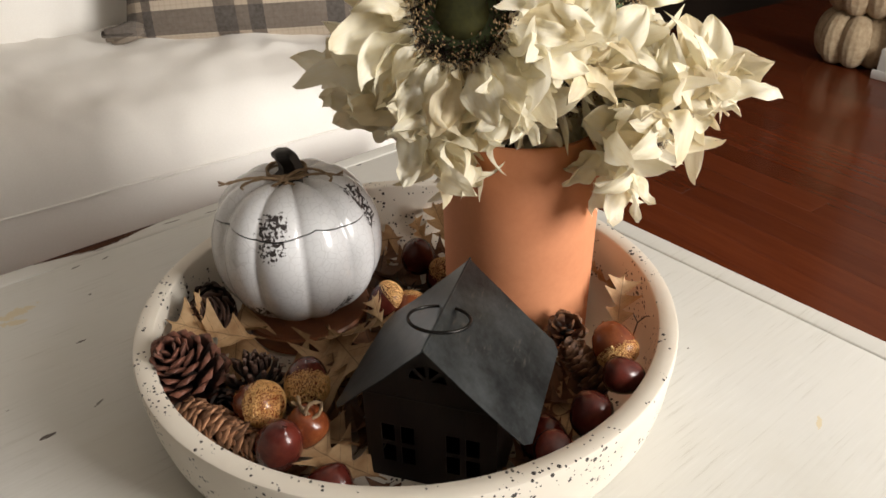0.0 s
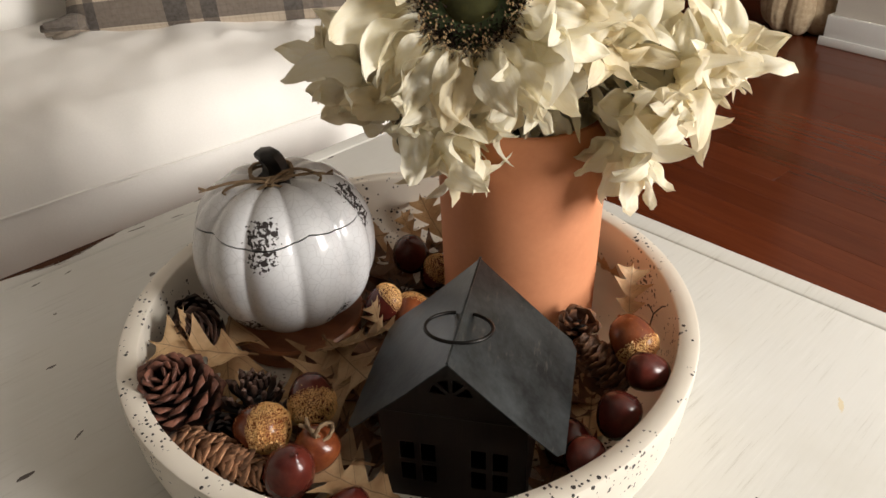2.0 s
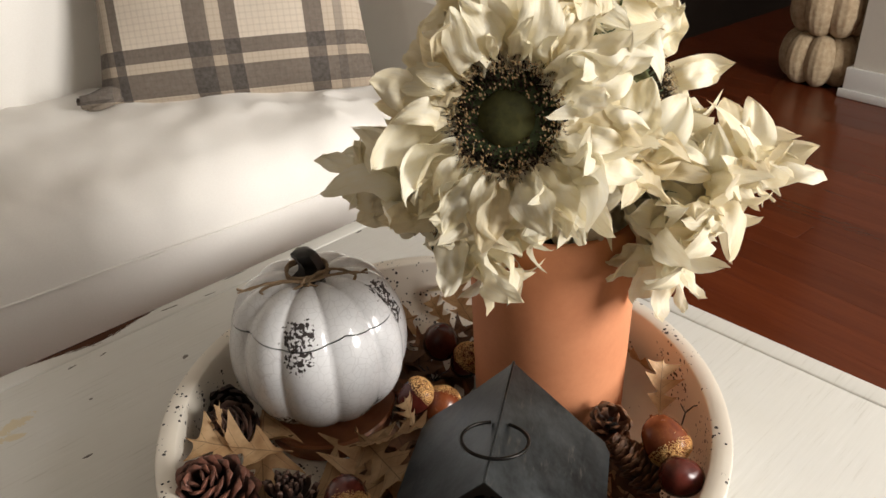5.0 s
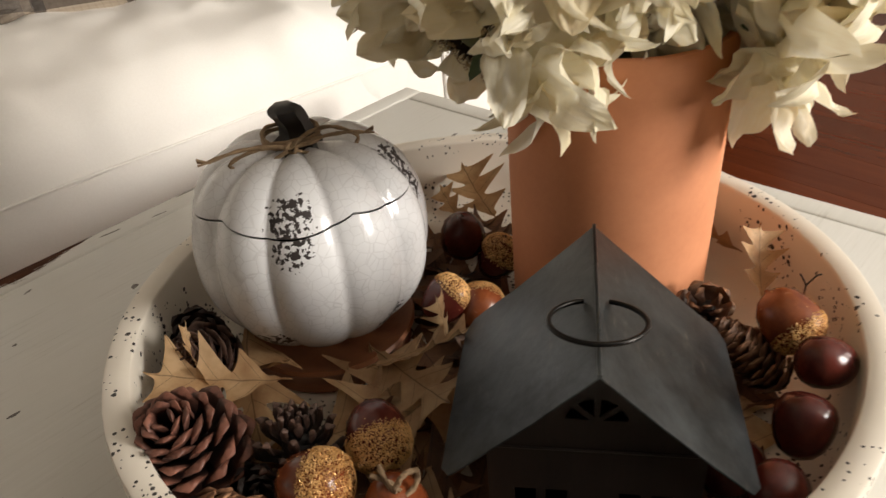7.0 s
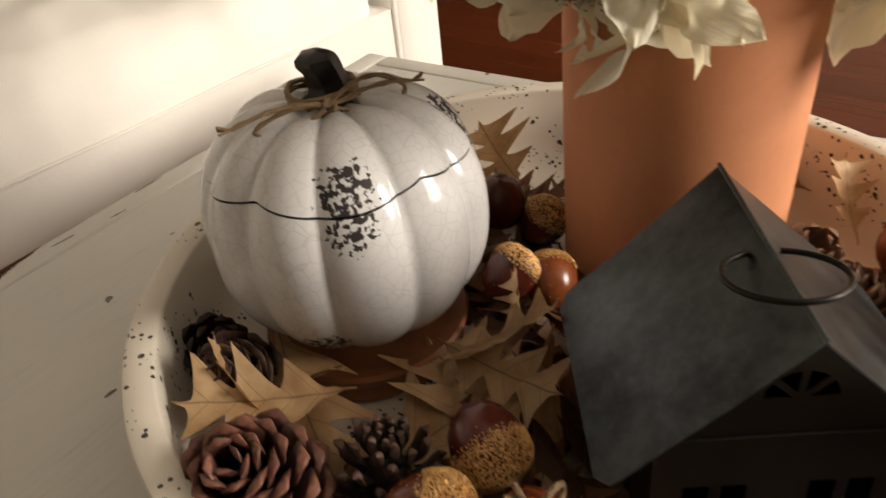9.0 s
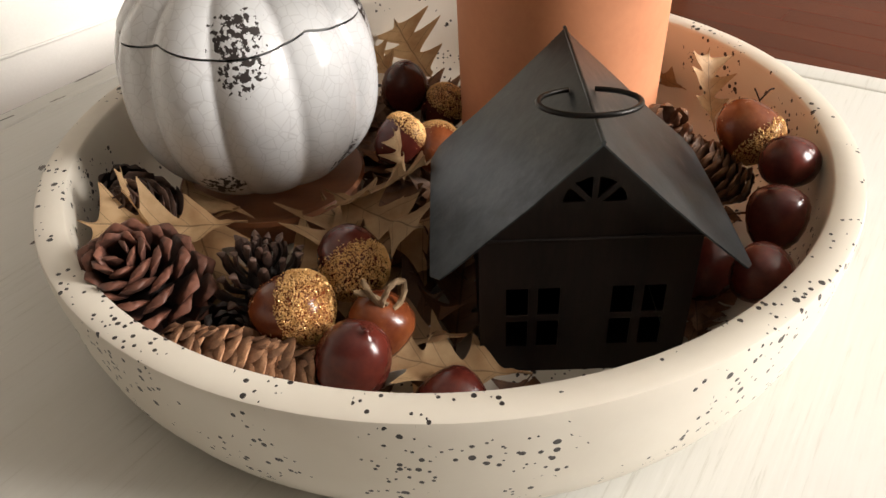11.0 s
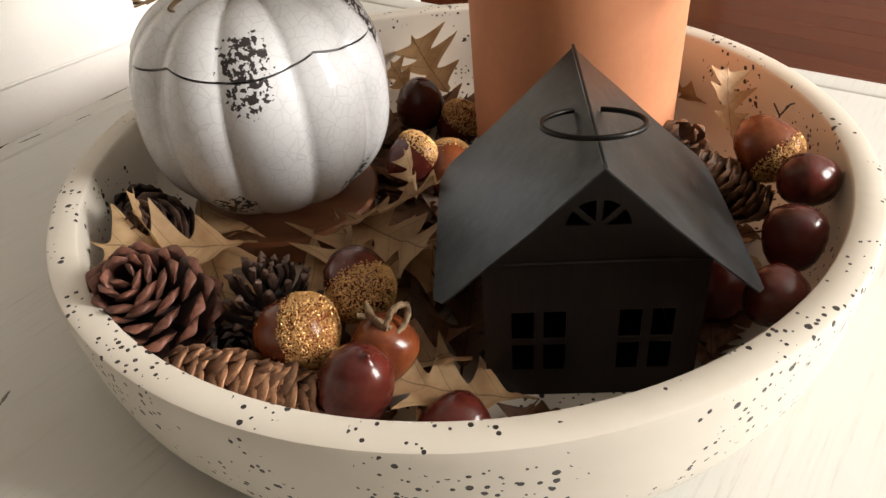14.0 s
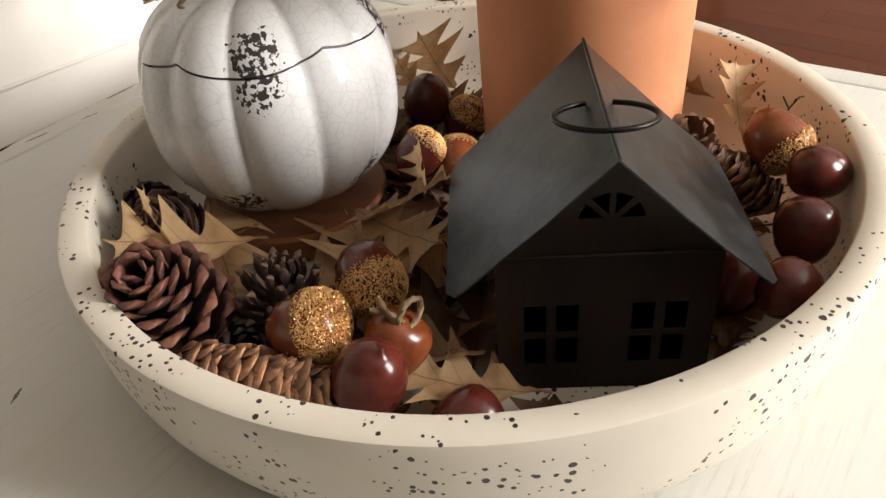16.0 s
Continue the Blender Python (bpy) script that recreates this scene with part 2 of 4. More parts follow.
def petal_cloth(name):
    m, nt, p = tree(name)
    v = coords(nt)
    st = nt.nodes.new("ShaderNodeMapping")
    st.inputs["Scale"].default_value = (18, 160, 18)
    nt.links.new(v, st.inputs["Vector"])
    veins = noise_tex(nt, st.outputs[0], 3.0, 4, 0.6)
    soft = noise_tex(nt, v, 45, 3)
    c = ramp(nt, calc(nt, "ADD", calc(nt, "MULTIPLY", veins, 0.5), calc(nt, "MULTIPLY", soft, 0.5)), [(0.3, (0.84, 0.74, 0.51)), (0.46, (0.93, 0.87, 0.68)), (0.68, (0.96, 0.93, 0.81))])
    info = nt.nodes.new("ShaderNodeObjectInfo")
    c = mix(nt, calc(nt, "MULTIPLY", calc(nt, "POWER", info.outputs["Random"], 3.0), 0.5), c, (0.74, 0.58, 0.30))
    nt.links.new(c, p.inputs["Base Color"])
    p.inputs["Roughness"].default_value = 0.5
    p.inputs["Specular IOR Level"].default_value = 0.3
    t = nt.nodes.new("ShaderNodeBsdfTranslucent")
    nt.links.new(c, t.inputs["Color"])
    ms = nt.nodes.new("ShaderNodeMixShader")
    ms.inputs[0].default_value = 0.36
    nt.links.new(p.outputs[0], ms.inputs[1])
    nt.links.new(t.outputs[0], ms.inputs[2])
    nt.links.new(ms.outputs[0], nt.nodes["Material Output"].inputs["Surface"])
    bump(nt, p, veins, 0.6)
    return m


def dry_leaf(name, dark, light):
    m, nt, p = tree(name)
    v = coords(nt)
    s = nt.nodes.new("ShaderNodeSeparateXYZ")
    nt.links.new(v, s.inputs[0])
    f = noise_tex(nt, v, 40, 5, 0.6)
    c = ramp(nt, f, [(0.3, dark), (0.65, light)])
    rib = calc(nt, "LESS_THAN", calc(nt, "ABSOLUTE", s.outputs["Y"]), 0.0006)
    slant = calc(nt, "FRACT", calc(nt, "MULTIPLY", calc(nt, "SUBTRACT", s.outputs["X"], calc(nt, "MULTIPLY", calc(nt, "ABSOLUTE", s.outputs["Y"]), 0.9)), 62.0))
    side = calc(nt, "LESS_THAN", slant, 0.035)
    c = mix(nt, calc(nt, "MULTIPLY", calc(nt, "MAXIMUM", rib, side), 0.6), c, tuple(x * 0.35 for x in dark))
    info = nt.nodes.new("ShaderNodeObjectInfo")
    h = node(nt, "ShaderNodeHueSaturation")
    nt.links.new(calc(nt, "ADD", calc(nt, "MULTIPLY", info.outputs["Random"], 0.4), 0.75), h.inputs["Value"])
    nt.links.new(c, h.inputs["Color"])
    nt.links.new(h.outputs[0], p.inputs["Base Color"])
    p.inputs["Roughness"].default_value = 0.6
    t = nt.nodes.new("ShaderNodeBsdfTranslucent")
    nt.links.new(h.outputs[0], t.inputs["Color"])
    ms = nt.nodes.new("ShaderNodeMixShader")
    ms.inputs[0].default_value = 0.3
    nt.links.new(p.outputs[0], ms.inputs[1])
    nt.links.new(t.outputs[0], ms.inputs[2])
    nt.links.new(ms.outputs[0], nt.nodes["Material Output"].inputs["Surface"])
    bump(nt, p, calc(nt, "ADD", f, calc(nt, "MULTIPLY", rib, 1.0)), 0.3)
    return m


def worn_tin(name, wear):
    """Blackened tin sheet, rubbed bright in streaks and speckles."""
    m, nt, p = tree(name)
    v = coords(nt)
    big, fine = noise_tex(nt, v, 26, 4), noise_tex(nt, v, 170, 5, 0.7)
    c = ramp(nt, calc(nt, "ADD", calc(nt, "MULTIPLY", big, 0.7), calc(nt, "MULTIPLY", fine, 0.3)), [(0.36, (0.018, 0.020, 0.022)), (0.66, (0.080, 0.090, 0.095))])
    st = nt.nodes.new("ShaderNodeMapping")
    st.inputs["Scale"].default_value = (1, 0.22, 1)
    st.inputs["Rotation"].default_value = (0, 0, 0.5)
    nt.links.new(v, st.inputs["Vector"])
    rub = calc(nt, "MULTIPLY", ramp(nt, noise_tex(nt, st.outputs[0], 260, 3, 0.7), [(0.56, (0, 0, 0)), (0.68, (1, 1, 1))]), ramp(nt, noise_tex(nt, v, 38, 2), [(0.48, (0, 0, 0)), (0.68, (1, 1, 1))]))
    nt.links.new(mix(nt, calc(nt, "MULTIPLY", rub, wear), c, (0.22, 0.20, 0.17)), p.inputs["Base Color"])
    p.inputs["Metallic"].default_value = 0.8
    nt.links.new(calc(nt, "ADD", calc(nt, "MULTIPLY", big, 0.3), 0.20), p.inputs["Roughness"])
    bump(nt, p, fine, 0.12)
    return m


def cone_skin(name, dark, light, reach):
    """Cone scales: dark at the root, paler towards the tip."""
    m, nt, p = tree(name)
    v = coords(nt)
    s = nt.nodes.new("ShaderNodeSeparateXYZ")
    nt.links.new(v, s.inputs[0])
    f = noise_tex(nt, v, 220, 5, 0.65)
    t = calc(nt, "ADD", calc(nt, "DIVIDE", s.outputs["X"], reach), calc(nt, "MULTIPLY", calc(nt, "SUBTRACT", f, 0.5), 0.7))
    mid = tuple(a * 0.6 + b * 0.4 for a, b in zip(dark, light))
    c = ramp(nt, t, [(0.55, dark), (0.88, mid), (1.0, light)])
    info = nt.nodes.new("ShaderNodeObjectInfo")
    h = node(nt, "ShaderNodeHueSaturation")
    nt.links.new(calc(nt, "ADD", calc(nt, "MULTIPLY", info.outputs["Random"], 0.6), 0.7), h.inputs["Value"])
    nt.links.new(c, h.inputs["Color"])
    nt.links.new(h.outputs[0], p.inputs["Base Color"])
    p.inputs["Roughness"].default_value = 0.55
    bump(nt, p, f, 0.4)
    return m


TABLE_Z = 0.4325
T_CORNER = Vector((0.0127, 1.1409, TABLE_Z))
T_ANG = radians(36.77)

M_SPECK = speckled("speckled_glaze")
M_TERRA = plain("terracotta", (0.53, 0.20, 0.09), (0.62, 0.26, 0.125), 0.78, big=9, fine=160, relief=0.12)
M_SAUCER = plain("saucer_clay", (0.20, 0.07, 0.03), (0.36, 0.14, 0.06), 0.45, big=20, fine=150, stretch=(1, 1, 5))
M_ROOF = worn_tin("worn_black_tin", 0.5)
M_ROOF_SMOOTH = worn_tin("smooth_black_tin", 0.12)
M_TIN = plain("brown_black_tin", (0.004, 0.003, 0.0028), (0.020, 0.012, 0.009), 0.42, 0.5, big=18, fine=140, relief=0.15, stretch=(3, 3, 0.6))
M_WIRE = plain("black_wire", (0.012, 0.011, 0.01), (0.03, 0.028, 0.026), 0.35, 0.8)
M_TABLE = chipped_paint("chipped_white_paint", T_CORNER, T_ANG)
M_SOFA = plain("white_slipcover", (0.77, 0.74, 0.69), (0.84, 0.815, 0.77), 0.9, big=4, fine=420, relief=0.22, spec=0.2)
M_PLAID = plaid("plaid_weave")
M_PETAL = petal_cloth("cream_petal_cloth")
M_EYE = plain("seed_head_green", (0.025, 0.028, 0.006), (0.085, 0.085, 0.02), 0.85, big=30, fine=260, relief=0.6)
M_SEED = plain("seed_fringe", (0.016, 0.008, 0.004), (0.06, 0.03, 0.014), 0.7, big=60, fine=400, relief=0.5)
M_SEEDTIP = plain("seed_tip", (0.28, 0.17, 0.07), (0.5, 0.36, 0.19), 0.6, big=60, fine=400)
M_GREEN = plain("green_leaf_cloth", (0.035, 0.06, 0.022), (0.085, 0.12, 0.05), 0.6, big=30, fine=150, vary=0.5)
M_LEAF = dry_leaf("dry_oak_leaf", (0.40, 0.222, 0.10), (0.62, 0.42, 0.23))
# brown leaf colour, darkened to hold the shade in the tray's gaps
M_LEAFD = dry_leaf("shade_brown_oak_leaf", (0.075, 0.030, 0.013), (0.20, 0.092, 0.040))
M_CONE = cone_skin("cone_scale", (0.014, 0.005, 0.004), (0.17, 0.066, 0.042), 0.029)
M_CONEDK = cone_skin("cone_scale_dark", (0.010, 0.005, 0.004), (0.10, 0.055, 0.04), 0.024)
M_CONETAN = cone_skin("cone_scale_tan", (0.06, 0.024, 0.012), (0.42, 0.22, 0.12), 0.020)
M_NUT = plain("acorn_red", (0.045, 0.008, 0.007), (0.12, 0.022, 0.014), 0.22, big=45, fine=220, relief=0.08, vary=0.4)
M_NUTOR = plain("acorn_amber", (0.09, 0.016, 0.009), (0.27, 0.075, 0.022), 0.24, big=40, fine=220, relief=0.08, vary=0.3)
M_GOLD = plain("gold_glitter", (0.55, 0.28, 0.085), (0.90, 0.60, 0.27), 0.38, 0.7, big=300, fine=900, relief=0.0)
M_TWINE = plain("jute_twine", (0.16, 0.10, 0.055), (0.36, 0.25, 0.145), 0.9, big=120, fine=900, relief=0.8)
M_STEM = plain("dark_bronze_glaze", (0.004, 0.0035, 0.003), (0.016, 0.012, 0.010), 0.32, big=60, fine=300, relief=0.3)
M_ROPE = plain("pale_jute_rope", (0.30, 0.21, 0.12), (0.52, 0.41, 0.27), 0.95, big=60, fine=500, relief=0.6)
M_WALL = plain("warm_wall_paint", (0.46, 0.42, 0.36), (0.52, 0.48, 0.42), 0.85, big=2, fine=200, relief=0.06)
M_TRIM = plain("white_trim_paint", (0.72, 0.71, 0.68), (0.78, 0.77, 0.74), 0.42, big=3, fine=120, relief=0.06)
# near-black: the gloom of an unlit hall put into the colour
M_HALL = plain("unlit_hall_dark", (0.008, 0.005, 0.0035), (0.014, 0.009, 0.006), 0.9, big=2, fine=160, relief=0.06, spec=0.1)
M_CEIL = plain("ceiling_paint", (0.56, 0.54, 0.50), (0.62, 0.6, 0.56), 0.9, big=2, fine=260, relief=0.1)
M_PLANK = plain("red_brown_floorboard", (0.074, 0.0155, 0.005), (0.108, 0.025, 0.0085), 0.20, spec=0.30, big=3, fine=22, relief=0.06, stretch=(14, 1.0, 1), vary=0.3, rough_vary=0.05)
M_SUB = plain("floor_joint", (0.012, 0.005, 0.003), (0.02, 0.008, 0.005), 0.7)
glass, gnt, gp = tree("window_glass")
gp.inputs["Transmission Weight"].default_value, gp.inputs["Roughness"].default_value = 1.0, 0.0
M_GLASS = glass

# ---------------------------------------------------------------- mesh helpers


def smooth(me, angle=40):
    for f in me.polygons:
        f.use_smooth = True
    me.set_sharp_from_angle(angle=radians(angle))


def mesh(name, bm, material, angle=40):
    me = bpy.data.meshes.new(name)
    bmesh.ops.recalc_face_normals(bm, faces=bm.faces[:])
    bm.to_mesh(me)
    bm.free()
    me.materials.append(material)
    smooth(me, angle)
    return me


def part(name, bm, material, parent, label="", m=None, angle=40):
    """Link a bmesh, or a ready mesh, as one object under a thing or a part."""
    me = bm if isinstance(bm, bpy.types.Mesh) else mesh(name, bm, material, angle)
    ob = new(name, me)
    ob.parent = parent
    if m is not None:
        ob.matrix_basis = m
    return tagged(ob, label)


def thing(name, m, label, category, group="", kind=""):
    ob = new(name)
    ob.empty_display_size = 0.02
    ob.matrix_world = m
    return tagged(ob, label, category, group, kind)


def solid(name, bm, material, m, label, category, kind="", angle=40):
    ob = new(name, mesh(name, bm, material, angle))
    ob.matrix_world = m
    return tagged(ob, label, category, kind=kind)


def box(bm, x0, y0, z0, x1, y1, z1, bevel=0.0, seg=2):
    r = bmesh.ops.create_cube(bm, size=1, matrix=Matrix.Translation(((x0 + x1) / 2, (y0 + y1) / 2, (z0 + z1) / 2)) @ Matrix.Diagonal((x1 - x0, y1 - y0, z1 - z0, 1)))
    if bevel:
        vs = set(r["verts"])
        es = [e for e in bm.edges if e.verts[0] in vs and e.verts[1] in vs]
        bmesh.ops.bevel(bm, geom=es, offset=bevel, segments=seg, affect="EDGES", profile=0.5)
    return bm


def boxed(*a, **k):
    return box(bmesh.new(), *a, **k)


def sheet(rows, closed=False):
    """A bmesh of quads from rows of points."""
    bm = bmesh.new()
    grid = [[bm.verts.new(p) for p in r] for r in rows]
    for a, b in zip(grid, grid[1:]):
        n = len(a)
        for i in range(n if closed else n - 1):
            bm.faces.new((a[i], a[(i + 1) % n], b[(i + 1) % n], b[i]))
    return bm


def lathe(profile, seg=64):
    """Turn (radius, height) pairs round z; ends at radius 0 are welded."""
    rows = []
    for r, z in profile:
        rows.append([(max(r, 1e-5) * math.cos(2 * math.pi * i / seg), max(r, 1e-5) * math.sin(2 * math.pi * i / seg), z) for i in range(seg)])
    bm = sheet(rows, closed=True)
    bmesh.ops.remove_doubles(bm, verts=bm.verts[:], dist=5e-5)
    return bm


def tube(bm, pts, r, seg=8, taper=None, twist=0.0):
    """A round bar along a line of points."""
    pts = [Vector(p) for p in pts]
    rings = []
    side = None
    for i, p in enumerate(pts):
        d = (pts[min(i + 1, len(pts) - 1)] - pts[max(i - 1, 0)]).normalized()
        if side is None:
            side = d.orthogonal().normalized()
        side = (side - d * side.dot(d)).normalized()
        up = d.cross(side)
        rr = r * (taper(i / (len(pts) - 1)) if taper else 1)
        rings.append([bm.verts.new(p + (side * math.cos(a) + up * math.sin(a)) * rr * (1 + twist * math.sin(2 * a + i * 1.9))) for a in (2 * math.pi * k / seg for k in range(seg))])
    for a, b in zip(rings, rings[1:]):
        for k in range(seg):
            bm.faces.new((a[k], a[(k + 1) % seg], b[(k + 1) % seg], b[k]))
    bm.faces.new(rings[0][::-1])
    bm.faces.new(rings[-1])
    return bm


def plate(outer, holes, thick):
    """A flat plate in xz with holes through it, thick along y."""
    bm = bmesh.new()
    edges = []
    for loop in (outer, *holes):
        vs = [bm.verts.new((x, 0, z)) for x, z in loop]
        edges += [bm.edges.new((vs[i], vs[(i + 1) % len(vs)])) for i in range(len(vs))]
    bmesh.ops.triangle_fill(bm, use_beauty=True, use_dissolve=False, edges=edges)
    faces = bm.faces[:]
    r = bmesh.ops.extrude_face_region(bm, geom=faces)
    bmesh.ops.translate(bm, verts=[v for v in r["geom"] if isinstance(v, bmesh.types.BMVert)], vec=(0, thick, 0))
    return bm


def bez(a, b, c, n=12):
    a, b, c = Vector(a), Vector(b), Vector(c)
    return [a * (1 - t) ** 2 + b * 2 * t * (1 - t) + c * t * t for t in (i / n for i in range(n + 1))]


def frame_to(z_axis, spin=0.0):
    """A turn that takes z to the given way."""
    return Vector(z_axis).to_track_quat("Z", "Y").to_matrix().to_4x4() @ Matrix.Rotation(spin, 4, "Z")


# ---------------------------------------------------------------- room
R = Matrix.Rotation(radians(ROOM), 4, "Z")
A0, A1, B1, H = -3.2, 4.6, 2.10, 2.5
BACK = B1 + 0.12


def walling(name, spans, label, material=M_WALL):
    bm = bmesh.new()
    for s in spans:
        box(bm, *s)
    return solid(name, bm, material, R, label, "wall", kind="structure")


# window wall with two openings
spans, a = [], A0 - 0.12
for c, w in WINDOWS:
    spans += [(a, WIN_B - 0.14, 0, c - w / 2, WIN_B, H), (c - w / 2, WIN_B - 0.14, 0, c + w / 2, WIN_B, SILL), (c - w / 2, WIN_B - 0.14, HEAD, c + w / 2, WIN_B, H)]
    a = c + w / 2
spans.append((a, WIN_B - 0.14, 0, A1 + 0.12, WIN_B, H))
walling("wall_windows", spans, "painted wall with two tall windows")
walling("wall_left", [(A0 - 0.12, WIN_B, 0, A0, B1 + 0.12, H)], "plain warm white painted side wall")
walling("wall_right", [(A1, WIN_B, 0, A1 + 0.12, BACK, H)], "plain warm white painted side wall")
walling("wall_sofa", [(A0, B1, 0, 1.55, B1 + 0.12, H)], "warm white painted wall behind the sofa")
# added wall closes the opening; its blackness stands for the unlit hall beyond
walling("wall_dark", [(1.55, B1, 0, 3.33, B1 + 0.12, H), (3.45, B1, 0, A1, B1 + 0.12, H), (3.33, B1, 0, 3.45, B1 + 0.12, 0.55), (3.33, B1, 2.05, 3.45, B1 + 0.12, H)], "near-black wall standing in for an unlit hall, with a narrow slot window", M_HALL)
# the partition end beside the rope pumpkins
PA, PB = 2.616, 1.287
walling("wall_partition", [(PA, PB - 1.0, 0, PA + 0.14, PB, H)], "pale painted end of a partition wall")
bm = box(bmesh.new(), PA - 0.016, PB - 1.0, 0, PA, PB + 0.016, 0.10, 0.004)
box(bm, PA - 0.026, PB - 1.0, 0, PA - 0.016, PB + 0.026, 0.03, 0.004)
box(bm, PA, PB, 0, PA + 0.14, PB + 0.016, 0.10, 0.004)
solid("baseboard", bm, M_TRIM, R, "white painted baseboard with a rounded shoe", "baseboard", "structure")
solid("ceiling", boxed(A0 - 0.12, WIN_B - 0.14, H, A1 + 0.12, BACK + 0.12, H + 0.1), M_CEIL, R, "flat white painted ceiling", "ceiling", "structure")
for i, (c, w) in enumerate(WINDOWS):
    win = thing("window_%d" % (i + 1), R @ pose(c, WIN_B - 0.07, 0), "tall white framed sash window", "window", kind="structure")
    bm = bmesh.new()
    for s in ((-w / 2, -0.04, SILL, -w / 2 + 0.05, 0.04, HEAD), (w / 2 - 0.05, -0.04, SILL, w / 2, 0.04, HEAD), (-w / 2 + 0.05, -0.04, HEAD - 0.05, w / 2 - 0.05, 0.04, HEAD), (-w / 2 + 0.05, -0.04, SILL, w / 2 - 0.05, 0.04, SILL + 0.05)):
        box(bm, *s, bevel=0.004)
    part("window_frame", bm, M_TRIM, win)
    part("window_sill", boxed(-w / 2 - 0.05, 0.04, SILL - 0.03, w / 2 + 0.05, 0.12, SILL, bevel=0.005), M_TRIM, win)
hw = thing("window_3", R @ pose(3.39, B1 + 0.04, 0), "narrow slot window beside the dark wall", "window", kind="structure")
part("window_frame", plate([(-0.06, 0.55), (0.06, 0.55), (0.06, 2.05), (-0.06, 2.05)], [[(-0.045, 0.565), (0.045, 0.565), (0.045, 2.035), (-0.045, 2.035)]], 0.04), M_TRIM, hw)

# ---------------------------------------------------------------- sofa
SOFA_A = 0.782     # where the seat meets the arm
SOFA_B = 1.0795     # the front face
SR = R @ pose(SOFA_A, SOFA_B, 0)


def padded(x0, y0, z0, x1, y1, z1, r, nx, ny, lift, seed, wrinkle=0.004):
    """A slip-covered block with rounded edges, a domed top and soft creases."""
    bm = bmesh.new()
    box(bm, x0, y0, z0, x1, y1, z1)
    bmesh.ops.subdivide_edges(bm, edges=[e for e in bm.edges if abs(e.verts[0].co.x - e.verts[1].co.x) > 1e-4], cuts=nx, use_grid_fill=True)
    bmesh.ops.subdivide_edges(bm, edges=[e for e in bm.edges if abs(e.verts[0].co.y - e.verts[1].co.y) > 1e-4], cuts=ny, use_grid_fill=True)
    bmesh.ops.subdivide_edges(bm, edges=[e for e in bm.edges if abs(e.verts[0].co.z - e.verts[1].co.z) > 1e-4], cuts=6, use_grid_fill=True)
    lo, hi = Vector((x0 + r, y0 + r, z0 + min(r, 0.006))), Vector((x1 - r, y1 - r, z1 - min(r, (z1 - z0) / 2.2)))
    for v in bm.verts:
        c = Vector([min(max(v.co[i], lo[i]), hi[i]) for i in range(3)])
        d = v.co - c
        if d.length > 1e-6:
            s = Vector([abs(d[i]) / max(1e-6, (abs((x0, y0, z0)[i] - lo[i]) if d[i] < 0 else abs((x1, y1, z1)[i] - hi[i]))) for i in range(3)])
            v.co = c + d * (max(s) / s.length)
        u, w = (v.co.x - x0) / (x1 - x0), (v.co.y - y0) / (y1 - y0)
        if v.co.z > (z0 + z1) / 2:
            v.co.z += lift * math.sin(math.pi * min(max(u, 0), 1)) ** 0.5 * math.sin(math.pi * min(max(w, 0), 1)) ** 0.7
        k = Vector((v.co.x * 4.5 + v.co.y * 3.0 + seed, v.co.y * 2.2 - v.co.x * 1.2, v.co.z * 3))
        fold = max(0.0, 1 - 3.2 * abs(noise.noise(k * 2.4))) ** 2 * max(0.0, noise.noise(k * 0.7) + 0.25)
        v.co.z += 2.2 * wrinkle * fold
        q = Vector((v.co.x * 3.2 + v.co.y * 5 + seed, v.co.y * 3 - v.co.x * 9, v.co.z * 4))
        v.co += Vector((0.0, -0.4, 1)) * wrinkle * (noise.noise(q) + 0.6 * noise.noise(q * 2.3))
    return bm


sofa = thing("sofa", SR, "white slipcovered sofa with a soft creased seat", "sofa")
part("base", padded(-1.9, -0.0025, 0.05, 0.0, 0.9, 0.418, 0.006, 40, 10, 0.0, 2, 0.003), M_SOFA, sofa)
part("seat_cushion", padded(-1.9, 0.0, 0.34, -0.004, 0.56, 0.50, 0.07, 210, 80, 0.022, 5, 0.0085), M_SOFA, sofa, "white seat cushion with diagonal creases")
bm = bmesh.new()
tube(bm, [(-1.9 + i * 0.05, -0.0035 + 0.0006 * math.sin(i * 1.7), 0.4195 + 0.001 * math.sin(i)) for i in range(38)], 0.0019, 8)
part("piping", bm, M_SOFA, sofa)
part("backrest", padded(-1.9, 0.48, 0.44, -0.004, 0.82, 0.90, 0.09, 50, 10, 0.01, 9, 0.008), M_SOFA, sofa)
part("armrest", padded(0.004, 0.0, 0.06, 0.112, 0.93, 0.64, 0.03, 6, 30, 0.015, 12, 0.004), M_SOFA, sofa)
bm = bmesh.new()
tube(bm, [(0.0, -0.002, 0.08 + i * 0.04) for i in range(14)], 0.004, 8)
part("piping", bm, M_SOFA, sofa)
for x in (-1.8, 0.08):
    for y in (0.08, 0.84):
        part("foot", lathe([(0, 0), (0.02, 0), (0.028, 0.055), (0, 0.055)], 16), M_STEM, sofa, "", pose(x, y, 0))

# plaid pillow leaning in the corner of the sofa
PW = 0.52


